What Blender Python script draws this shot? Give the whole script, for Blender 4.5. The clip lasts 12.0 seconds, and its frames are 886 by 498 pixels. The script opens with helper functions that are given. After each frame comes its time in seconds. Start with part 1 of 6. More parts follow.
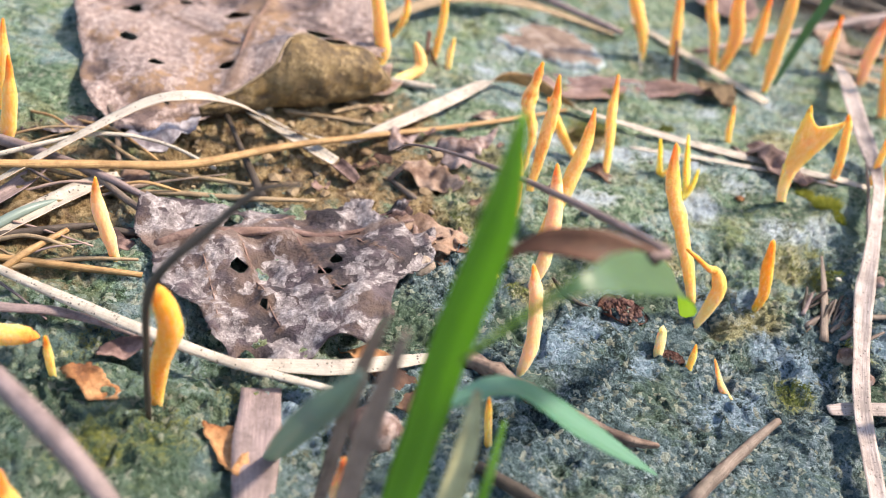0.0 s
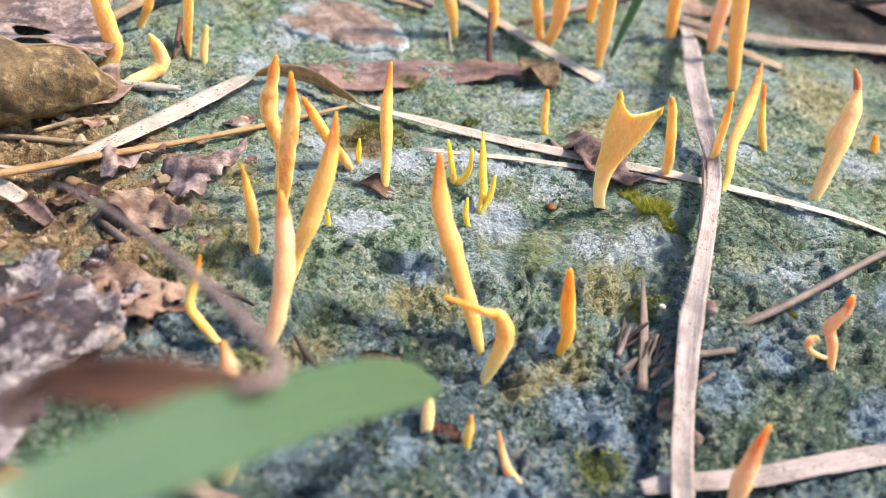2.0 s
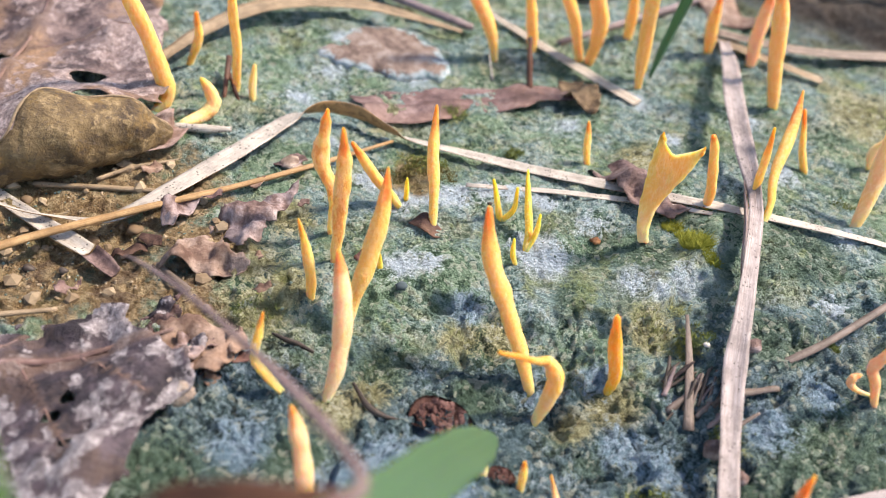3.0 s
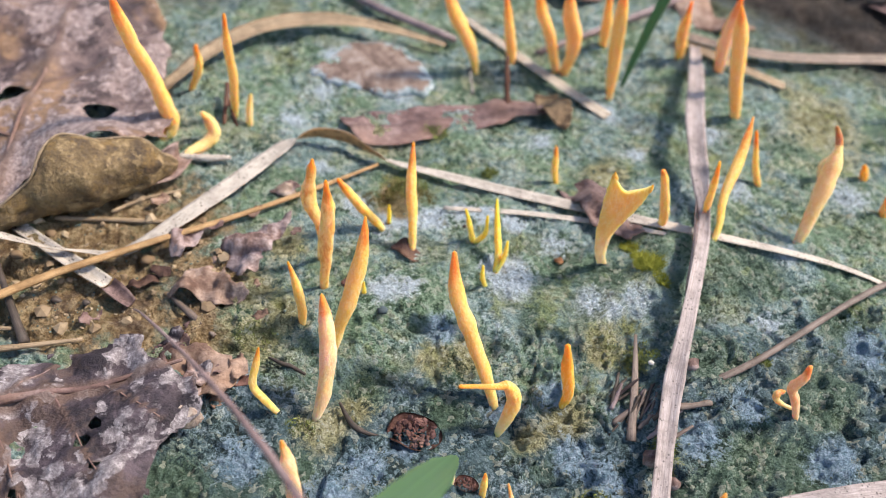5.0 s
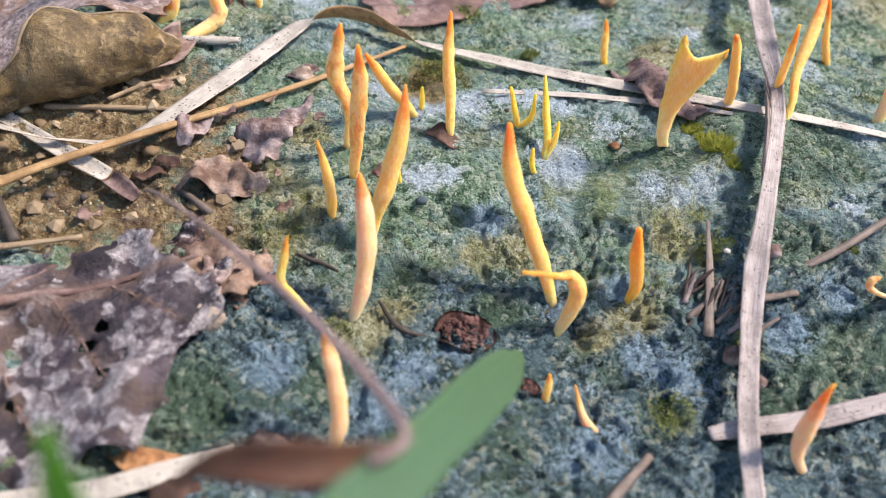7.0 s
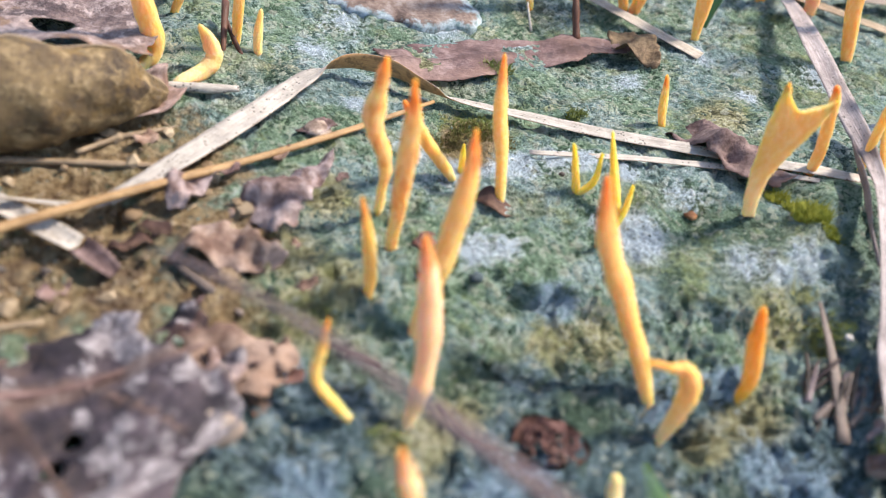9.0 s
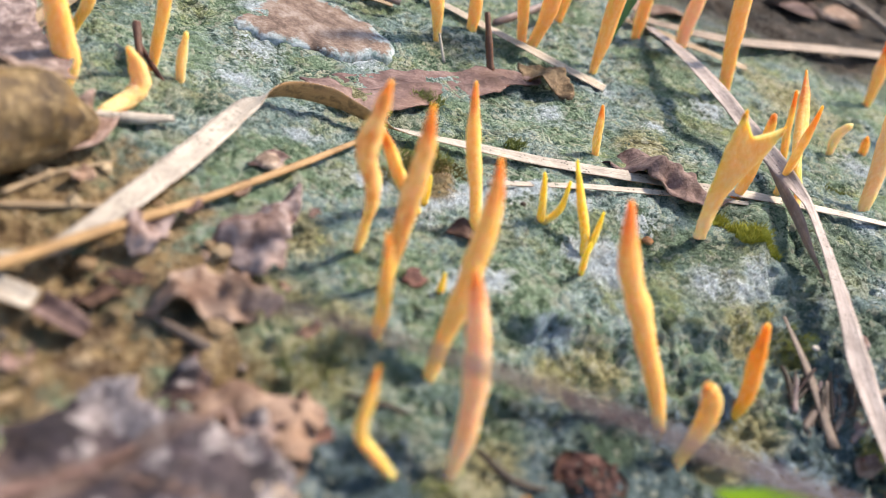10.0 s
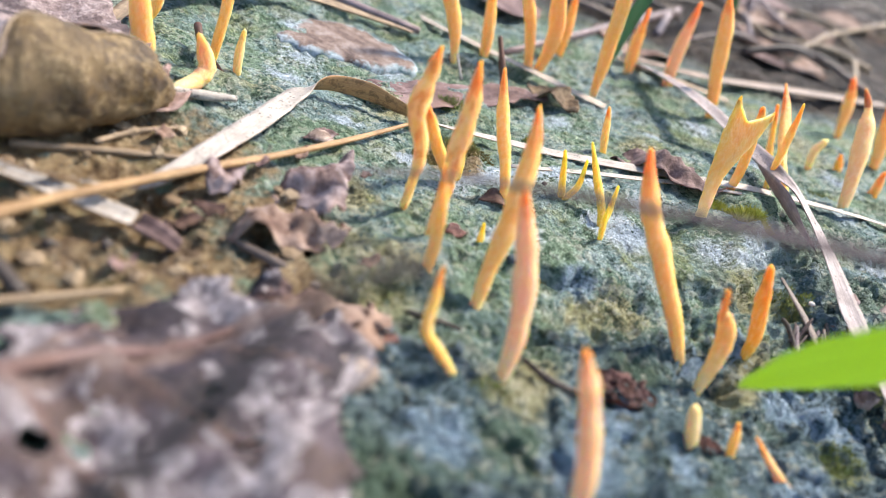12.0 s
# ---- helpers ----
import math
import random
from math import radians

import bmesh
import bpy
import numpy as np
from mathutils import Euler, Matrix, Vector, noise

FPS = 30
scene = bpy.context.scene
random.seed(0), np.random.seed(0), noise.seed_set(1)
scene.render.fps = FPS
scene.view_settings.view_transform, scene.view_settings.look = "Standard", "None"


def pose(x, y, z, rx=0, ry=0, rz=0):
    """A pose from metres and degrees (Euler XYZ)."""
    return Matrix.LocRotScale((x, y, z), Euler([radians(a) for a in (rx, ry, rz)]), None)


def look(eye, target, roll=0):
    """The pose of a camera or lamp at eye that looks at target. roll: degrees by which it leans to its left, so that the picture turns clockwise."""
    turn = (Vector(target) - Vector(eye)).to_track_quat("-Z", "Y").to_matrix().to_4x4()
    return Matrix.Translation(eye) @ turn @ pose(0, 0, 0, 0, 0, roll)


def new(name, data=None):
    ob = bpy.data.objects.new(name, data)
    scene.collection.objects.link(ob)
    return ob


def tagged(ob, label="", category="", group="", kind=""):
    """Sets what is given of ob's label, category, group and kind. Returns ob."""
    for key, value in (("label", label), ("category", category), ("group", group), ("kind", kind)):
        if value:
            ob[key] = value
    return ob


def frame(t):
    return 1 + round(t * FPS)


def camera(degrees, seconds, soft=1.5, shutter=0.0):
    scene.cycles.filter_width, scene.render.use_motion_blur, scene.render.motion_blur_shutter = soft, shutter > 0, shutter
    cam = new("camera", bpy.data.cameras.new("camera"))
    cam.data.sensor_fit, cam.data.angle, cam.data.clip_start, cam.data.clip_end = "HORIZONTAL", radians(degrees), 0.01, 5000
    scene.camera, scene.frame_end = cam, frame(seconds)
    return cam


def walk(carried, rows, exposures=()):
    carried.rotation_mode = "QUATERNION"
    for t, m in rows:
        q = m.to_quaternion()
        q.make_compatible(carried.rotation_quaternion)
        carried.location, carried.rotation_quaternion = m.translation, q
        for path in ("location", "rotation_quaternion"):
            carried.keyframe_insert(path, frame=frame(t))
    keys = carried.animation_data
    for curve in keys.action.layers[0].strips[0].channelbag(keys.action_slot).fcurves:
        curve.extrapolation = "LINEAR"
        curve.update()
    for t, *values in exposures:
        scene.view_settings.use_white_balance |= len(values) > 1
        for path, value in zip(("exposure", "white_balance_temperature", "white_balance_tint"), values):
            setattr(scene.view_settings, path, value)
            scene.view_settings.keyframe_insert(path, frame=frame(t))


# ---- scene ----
# Lengths below are millimetres; MM turns them into metres.
MM = 0.001
cam = camera(52.64, 12.0, soft=0.9)
cam.data.dof.use_dof = True
cam.data.dof.focus_distance = 0.148
cam.data.dof.aperture_fstop = 14.0
# seconds, eye in mm, yaw to the left of +y, pitch up, roll
PATH = [
    (0, -39.0, -150.0, 108.6, 2.66, -41.67, 11.00),
    (0.2, -36.9, -139.6, 102.0, 2.32, -41.99, 10.90),
    (0.5, -32.5, -135.1, 95.5, 2.20, -42.50, 10.24),
    (0.8, -25.1, -125.8, 96.2, -0.98, -42.56, 11.47),
    (1, -19.6, -120.3, 98.5, -1.85, -42.70, 11.23),
    (1.5, -10.8, -111.6, 98.1, -3.30, -43.31, 11.68),
    (2, -9.8, -111.2, 97.1, -2.58, -42.95, 10.54),
    (2.5, -9.2, -107.9, 100.6, -0.91, -44.03, 8.82),
    (3, -14.4, -106.6, 108.4, -0.31, -45.35, 7.90),
    (4.8, -13.3, -101.6, 130.4, 1.35, -50.42, 6.08),
    (5, -8.8, -103.4, 135.1, 0.77, -50.85, 6.38),
    (5.5, -20.1, -105.5, 128.3, 1.20, -50.00, 5.99),
    (6, -22.9, -106.0, 127.9, 2.02, -50.94, 5.00),
    (6.5, -19.3, -102.2, 124.4, 0.18, -51.52, 6.16),
    (6.7, -17.2, -103.3, 120.1, -0.61, -52.43, 6.52),
    (8.3, -22.6, -86.1, 92.3, -5.97, -54.83, 11.02),
    (8.5, -24.3, -88.6, 92.3, -7.42, -53.23, 11.95),
    (9, -35.4, -87.9, 86.8, -7.86, -45.93, 11.82),
    (9.2, -42.2, -86.9, 83.2, -12.46, -43.57, 14.86),
    (9.5, -52.3, -82.5, 81.0, -19.48, -40.87, 19.10),
    (9.8, -57.5, -79.2, 76.2, -24.41, -39.84, 20.85),
    (10, -63.2, -80.9, 75.3, -27.06, -38.84, 22.11),
    (10.5, -72.0, -78.8, 68.4, -28.75, -36.19, 22.74),
    (10.8, -72.5, -86.3, 64.7, -29.41, -36.29, 22.99),
    (11, -72.2, -87.3, 63.9, -28.79, -36.02, 21.92),
    (11.3, -77.2, -100.7, 67.4, -25.28, -31.28, 20.59),
    (11.5, -76.2, -100.9, 65.1, -25.44, -31.62, 21.48),
    (12, -74.8, -101.5, 64.7, -26.15, -31.82, 21.39),
]


def held(x, y, z, yaw, pitch, roll):
    return pose(x * MM, y * MM, z * MM, 0, 0, yaw) @ pose(0, 0, 0, 90 + pitch) @ pose(0, 0, 0, 0, 0, roll)


walk(cam, [(t, held(*row)) for t, *row in PATH], exposures=[(0.0, 1.54, 7600, 12), (3.0, 1.34, 7150, 13), (5.0, 1.12, 6950, 12), (6.7, 1.16, 6850, 12), (8.5, 1.33, 6500, 10), (10.0, 1.30, 7500, 12), (11.4, 1.37, 7100, 11), (12.0, 1.47, 6750, 11)])

# ---- light ----
world = bpy.data.worlds.new("sky")
scene.world = world
world.use_nodes = True
SUN_UP, SUN_ROUND = 50.0, 62.0  # degrees above the ground, and clockwise from +y
sky_node = world.node_tree.nodes.new("ShaderNodeTexSky")
sky_node.sky_type, sky_node.sun_disc = "NISHITA", False
sky_node.sun_elevation, sky_node.sun_rotation = radians(SUN_UP), radians(SUN_ROUND)
back = world.node_tree.nodes["Background"]
back.inputs["Strength"].default_value = 0.127
world.node_tree.links.new(sky_node.outputs["Color"], back.inputs["Color"])
sun = new("sun", bpy.data.lights.new("sun", "SUN"))
sun.data.energy, sun.data.angle, sun.data.color = 3.05, radians(8.0), (1.0, 0.93, 0.84)
away = Vector((math.sin(radians(SUN_ROUND)) * math.cos(radians(SUN_UP)), math.cos(radians(SUN_ROUND)) * math.cos(radians(SUN_UP)), math.sin(radians(SUN_UP))))
sun.matrix_world = look(away, (0, 0, 0))

# ---- noise in plain numbers, for shapes ----


def hashed(ix, iy, seed):
    n = (ix.astype(np.int64) * 374761393 + iy.astype(np.int64) * 668265263 + seed * 974711) & 0x7FFFFFFF
    n = ((n ^ (n >> 13)) * 1274126177) & 0x7FFFFFFF
    return ((n ^ (n >> 16)) & 0xFFFF) / 65535.0


def lumps(x, y, size, seed=0):
    """Smooth value noise, -1 to 1, with lumps about that many mm across."""
    x, y = np.asarray(x, float) / size, np.asarray(y, float) / size
    ix, iy = np.floor(x), np.floor(y)
    fx, fy = x - ix, y - iy
    fx, fy = fx * fx * (3 - 2 * fx), fy * fy * (3 - 2 * fy)
    a, b = hashed(ix, iy, seed), hashed(ix + 1, iy, seed)
    c, d = hashed(ix, iy + 1, seed), hashed(ix + 1, iy + 1, seed)
    return 2 * (a + (b - a) * fx + (c - a) * fy + (a - b - c + d) * fx * fy) - 1


def rough(x, y, size, octaves, seed=0):
    out, gain = 0.0, 1.0
    for k in range(octaves):
        c, s = math.cos(k * 1.1), math.sin(k * 1.1)
        out = out + gain * lumps(c * x - s * y, s * x + c * y, size * 0.5**k, seed + 7 * k)
        gain *= 0.5
    return out


# swells of the ground: centres every 35 mm, heights in mm
SWELL_X, SWELL_Y, SWELL_R = (-60, -25, 10, 45), (-45, -15, 15, 50), 26.0
SWELL = (-0.6, 2.5, -3.9, -1.1, -1.1, -0.7, -1.3, 4.1, 2.2, 0.5, 1.7, 3.3, -0.5, -1.8, -1.3, -1.8)


def swell(x, y):
    """The broad shape of the ground."""
    x, y = np.asarray(x, float), np.asarray(y, float)
    out = np.zeros(np.broadcast(x, y).shape)
    for k, h in enumerate(SWELL):
        cx, cy = SWELL_X[k % 4], SWELL_Y[k // 4]
        out = out + h * np.exp(-((x - cx) ** 2 + (y - cy) ** 2) / (2 * SWELL_R**2))
    return out


SOIL = [(-94, -13, 15), (-72, -7, 16), (-72, 8, 12), (-51, -8, 6), (-82, 4, 11), (-60, 4, 7), (-118, -40, 18), (-20.5, 18.6, 4.6), (-63, -18, 8), (-52, -17, 6), (-72, -20, 8)]


def blob(x, y, spots):
    out = np.zeros(np.shape(x))
    for cx, cy, r in spots:
        out = np.maximum(out, np.clip(1.25 - np.hypot(x - cx, y - cy) / r * 0.7, 0, 1))
    return out


def lip_line(x, y):
    """Where the crust breaks down to the lower bench, as y."""
    turn = np.clip((x - 18) / 14, 0, 1)
    return -11.8 + 15 * turn * turn * (3 - 2 * turn) + 2.4 * lumps(x, y, 9, 41) + 0.8 * lumps(x, y, 3, 43) + 0.6 * lumps(x, y, 1.4, 44)


def crust(x, y):
    """The ground's height: swells, lumps, pits, a broken ledge and a rougher bench below it."""
    x, y = np.asarray(x, float), np.asarray(y, float)
    wx, wy = x + 1.6 * lumps(x, y, 5, 31), y + 1.6 * lumps(x, y, 5, 33)
    lip = lip_line(x, y)
    bench = np.clip((lip + 3 - y) / 5, 0, 1)
    bed = 0.95 * rough(x, y, 13.0, 2, 3) + (0.22 + 0.2 * bench) * rough(wx, wy, 4.4, 3, 11)
    ridges = 1.35 * (0.5 - np.abs(rough(wx, wy, 6.2, 3, 17))) + 0.5 * (0.5 - np.abs(rough(wx, wy, 2.3, 3, 19)))
    bed = bed + ridges * (0.42 + 0.48 * bench) * (0.9 + 0.5 * lumps(x, y, 22, 37)) + 0.17 * lumps(wx, wy, 0.9, 45)
    bed = bed + (0.18 + 0.45 * bench) * np.maximum(lumps(wx, wy, 2.1, 47), 0) - (0.15 + 0.35 * bench) * np.maximum(lumps(wx, wy * 1.3, 2.7, 53) - 0.35, 0)
    flake = 2.6 * rough(wx, wy * 1.25, 11.0, 4, 67) + 0.25 * rough(x, y, 1.6, 2, 69)
    bed = bed + (0.14 + 0.16 * bench) * np.clip((flake - np.floor(flake)) * 5 - 2, -0.5, 0.5)
    cracks = np.minimum(np.abs(rough(x + 2 * lumps(x, y, 6, 31), y, 15.0, 2, 21)) * 7, 1.0) - 1
    soil = blob(x, y, SOIL)
    bed = bed * (1 - 0.3 * soil) + soil * (0.9 * rough(x, y, 6.0, 3, 61) + 0.6 * (0.5 - np.abs(rough(x, y, 3.0, 3, 63))))
    ledge = np.clip((y - lip) / 1.1, -1, 1) * np.exp(-((y - lip) / 11) ** 2) * np.exp(-(((x - 4) / 31) ** 4))
    bed = bed + 0.95 * ledge
    far = np.clip((np.hypot(x, y - 10) - 150) / 400, 0, 1)
    return swell(x, y) + 1.3 * bed * (1 - far) + (0.5 + 0.5 * bench) * cracks * (1 - far) + far * 14 * lumps(x, y, 300, 5)


def on_ground(x, y):
    return float(swell(x, y))


# ---- materials ----


def material(name):
    m = bpy.data.materials.new(name)
    m.use_nodes = True
    return m, m.node_tree.nodes, m.node_tree.links, m.node_tree.nodes["Principled BSDF"]


class Net:
    """Short ways to add nodes to a material."""

    def __init__(self, name):
        self.m, self.n, self.l, self.b = material(name)

    def add(self, kind, **inputs):
        node = self.n.new(kind)
        for key, value in inputs.items():
            self.put(node.inputs[key.replace("_", " ")], value)
        return node

    def put(self, socket, value):
        if isinstance(value, bpy.types.NodeSocket):
            self.l.new(value, socket)
        else:
            socket.default_value = value

    def place(self, scale=(1, 1, 1)):
        node = self.add("ShaderNodeMapping", Vector=self.n.new("ShaderNodeTexCoord").outputs["Object"])
        node.inputs["Scale"].default_value = scale
        return node.outputs["Vector"]

    def attr(self, name):
        node = self.n.new("ShaderNodeAttribute")
        node.attribute_name = name
        return node

    def noise(self, vector, scale, detail=4.0, roughness=0.6):
        return self.add("ShaderNodeTexNoise", Vector=vector, Scale=scale, Detail=detail, Roughness=roughness).outputs["Fac"]

    def ramp(self, fac, *stops):
        node = self.add("ShaderNodeValToRGB", Fac=fac)
        while len(node.color_ramp.elements) < len(stops):
            node.color_ramp.elements.new(0.5)
        for e, (at, colour) in zip(node.color_ramp.elements, stops):
            e.position = at
            e.color = (*colour, 1) if not isinstance(colour, (int, float)) else (colour, colour, colour, 1)
        return node.outputs["Color"]

    def mix(self, fac, a, b, kind="MIX"):
        node = self.n.new("ShaderNodeMix")
        node.data_type, node.blend_type = "RGBA", kind
        for i, v in ((0, fac), (6, a), (7, b)):
            if isinstance(v, tuple) and len(v) == 3:
                v = (*v, 1)
            self.put(node.inputs[i], v)
        return node.outputs[2]

    def math(self, op, a, b=0.0):
        node = self.n.new("ShaderNodeMath")
        node.operation = op
        self.put(node.inputs[0], a)
        self.put(node.inputs[1], b)
        return node.outputs[0]

    def bump(self, height, strength, distance):
        node = self.add("ShaderNodeBump", Height=height, Strength=strength, Distance=distance)
        self.l.new(node.outputs["Normal"], self.b.inputs["Normal"])

    def finish(self, colour, rough_at=0.6, specular=0.4, sheen=0.0):
        self.put(self.b.inputs["Base Color"], colour)
        self.put(self.b.inputs["Roughness"], rough_at)
        self.b.inputs["Specular IOR Level"].default_value = specular
        return self.m


def fungus_material(name, base, middle, top, pitted=0.0):
    """Waxy flesh that goes from a paler foot to a burnt tip, by the mesh's own 'along'."""
    t = Net(name)
    v = t.place()
    along = t.attr("along").outputs["Fac"]
    shift = t.math("ADD", along, t.math("MULTIPLY", t.math("SUBTRACT", t.noise(v, 700, 4), 0.5), 0.30))
    who = t.n.new("ShaderNodeObjectInfo").outputs["Random"]
    half = tuple(0.4 * a + 0.6 * b for a, b in zip(middle, top))
    c = t.ramp(shift, (0.03, base), (0.36, middle), (0.78, middle), (0.87, half), (0.93, top))
    c = t.mix(t.math("MULTIPLY", who, 0.35), c, t.mix(0.4, c, (0.97, 0.55, 0.18)))
    flecks = t.ramp(t.noise(t.place((1, 1, 0.35)), 2100, 6, 0.72), (0.46, 0.0), (0.62, 1.0))
    blush = t.ramp(t.noise(t.place((1, 1, 0.4)), 300, 3, 0.5), (0.48, 0.0), (0.66, 0.34))
    c = t.mix(blush, c, tuple(0.6 * q + 0.4 * p for q, p in zip(middle, (0.98, 0.36, 0.02))))
    flecks = t.math("MULTIPLY", flecks, t.ramp(shift, (0.74, 1.0), (0.88, 0.1)))
    c = t.mix(t.math("MULTIPLY", flecks, 0.48), c, tuple(0.35 * q + 0.65 * p for q, p in zip(middle, (1.0, 0.80, 0.50))))
    if pitted:
        pits = t.ramp(t.noise(t.place((1, 1, 0.5)), 800, 5, 0.65), (0.50, 0.0), (0.57, 1.0))
        c = t.mix(t.math("MULTIPLY", pits, pitted), c, (0.70, 0.24, 0.03))
    t.bump(t.noise(t.place((1, 1, 0.4)), 1700, 5, 0.7), 0.9, 0.0004)
    t.b.inputs["Sheen Weight"].default_value = 0.22
    t.b.inputs["Sheen Roughness"].default_value = 0.45
    t.b.inputs["Sheen Tint"].default_value = (1.0, 0.86, 0.66, 1)
    t.b.inputs["Subsurface Weight"].default_value = 0.9
    t.b.inputs["Subsurface Radius"].default_value = (1.0, 0.6, 0.16)
    t.b.inputs["Subsurface Scale"].default_value = 0.0034
    return t.finish(c, 0.5, 0.4)


FLESH = fungus_material("yellow_orange_flesh", (0.93, 0.71, 0.42), (0.93, 0.475, 0.115), (0.85, 0.16, 0.010))
FLESH_PIT = fungus_material("pitted_orange_flesh", (0.92, 0.68, 0.32), (0.92, 0.53, 0.18), (0.84, 0.18, 0.010), 0.6)
FLESH_PALE = fungus_material("pale_peach_flesh", (0.92, 0.66, 0.44), (0.92, 0.49, 0.285), (0.84, 0.17, 0.018))
FLESH_YELLOW = fungus_material("clear_yellow_flesh", (0.88, 0.60, 0.18), (0.90, 0.52, 0.05), (0.90, 0.45, 0.03))
FLESH_TIP = fungus_material("burnt_tip", (0.88, 0.37, 0.045), (0.85, 0.26, 0.016), (0.82, 0.19, 0.008))
FLESH_SALMON = fungus_material("salmon_flesh", (0.90, 0.52, 0.35), (0.90, 0.38, 0.21), (0.80, 0.20, 0.06))
FLESH_CREAM = fungus_material("cream_yellow_flesh", (0.80, 0.66, 0.45), (0.84, 0.61, 0.32), (0.84, 0.60, 0.30))


def straw_material(name, light, dark, specks=0.0, streak=1.0, under=None):
    """Dry grass: long fibres along the blade, specks of mould."""
    t = Net(name)
    run = t.n.new("ShaderNodeCombineXYZ")
    split = t.add("ShaderNodeSeparateXYZ", Vector=t.attr("fibre").outputs["Vector"])
    t.l.new(t.math("MULTIPLY", split.outputs[0], 1.0), run.inputs[0])
    t.l.new(t.math("MULTIPLY", split.outputs[1], 0.05), run.inputs[1])
    lines = t.noise(run.outputs[0], 3600, 5, 0.7)
    v = t.place()
    c = t.mix(t.ramp(lines, (0.32, 0.0), (0.68, 1.0)), dark, light)
    c = t.mix(t.ramp(t.noise(v, 190, 5, 0.75), (0.44, 0.0), (0.62, 0.6)), c, tuple(0.55 * a for a in dark))
    if specks:
        spot = t.add("ShaderNodeTexVoronoi", Vector=t.place((1, 1, 1)), Scale=1500.0)
        few = t.ramp(t.noise(v, 420, 3), (0.46, 0.0), (0.54, 1.0))
        dot = t.math("MULTIPLY", t.ramp(spot.outputs["Distance"], (0.20, 1.0), (0.30, 0.0)), few)
        c = t.mix(t.math("MULTIPLY", dot, specks), c, (0.03, 0.022, 0.018))
    if under:
        below = t.math("GREATER_THAN", split.outputs[0], 0.0045)
        c = t.mix(below, c, t.mix(t.ramp(lines, (0.35, 0.0), (0.65, 1.0)), tuple(0.6 * q for q in under), under))
        c = t.mix(t.math("MULTIPLY", below, t.ramp(t.noise(v, 500, 5, 0.7), (0.50, 0.0), (0.60, 0.75))), c, tuple(0.3 * q for q in under))
    t.bump(lines, 0.5 * streak, 0.0003)
    return t.finish(c, 0.55, 0.35)


STRAW = straw_material("pale_straw", (0.53, 0.48, 0.42), (0.36, 0.31, 0.265), 0.9, under=(0.50, 0.28, 0.12))
STRAW_TAN = straw_material("tan_straw", (0.39, 0.29, 0.185), (0.20, 0.135, 0.08), 0.4)
STALK = straw_material("golden_stalk", (0.48, 0.31, 0.15), (0.28, 0.15, 0.06), 0.2)
TWIG = straw_material("grey_brown_twig", (0.25, 0.19, 0.16), (0.11, 0.08, 0.065), 0.4)
TWIG_DARK = straw_material("dark_twig", (0.10, 0.075, 0.06), (0.035, 0.026, 0.022), 0.0)
CHIP = straw_material("violet_grey_wood", (0.33, 0.25, 0.25), (0.17, 0.125, 0.125), 0.3)
BROWN_BLADE = straw_material("withered_blade", (0.38, 0.27, 0.23), (0.25, 0.17, 0.145), 0.0)
STEM_VIOLET = straw_material("violet_brown_stem", (0.27, 0.19, 0.185), (0.17, 0.11, 0.105), 0.0)
RUST = straw_material("rusty_stem", (0.14, 0.055, 0.030), (0.07, 0.028, 0.018), 0.0)


def leaf_litter(name, light, mid, dark, spots, warm=0.5):
    t = Net(name)
    v = t.place()
    patch = t.noise(v, 130, 7, 0.74)
    fine = t.noise(v, 700, 5, 0.7)
    c = t.ramp(patch, (0.40, dark), (0.50, mid), (0.60, light))
    c = t.mix(t.ramp(fine, (0.42, 0.55), (0.62, 0.0)), c, dark)
    flake = t.ramp(t.noise(t.place((1, 1, 1)), 330, 3, 0.5), (0.50, 0.0), (0.66, 1.0))
    c = t.mix(t.math("MULTIPLY", flake, spots), c, light)
    c = t.mix(t.ramp(t.noise(v, 38, 4, 0.6), (0.46, 0.0), (0.62, warm)), c, t.mix(fine, mid, (0.34, 0.20, 0.12)))
    c = t.mix(t.ramp(t.noise(v, 1700, 3), (0.52, 0.0), (0.70, 0.5)), c, dark)
    vein = t.attr("vein").outputs["Fac"]
    c = t.mix(t.math("MULTIPLY", vein, 0.6), c, tuple(0.7 * a for a in dark))
    t.bump(t.math("ADD", t.math("MULTIPLY", vein, 0.6), fine), 0.7, 0.0005)
    return t.finish(c, 0.75, 0.25)


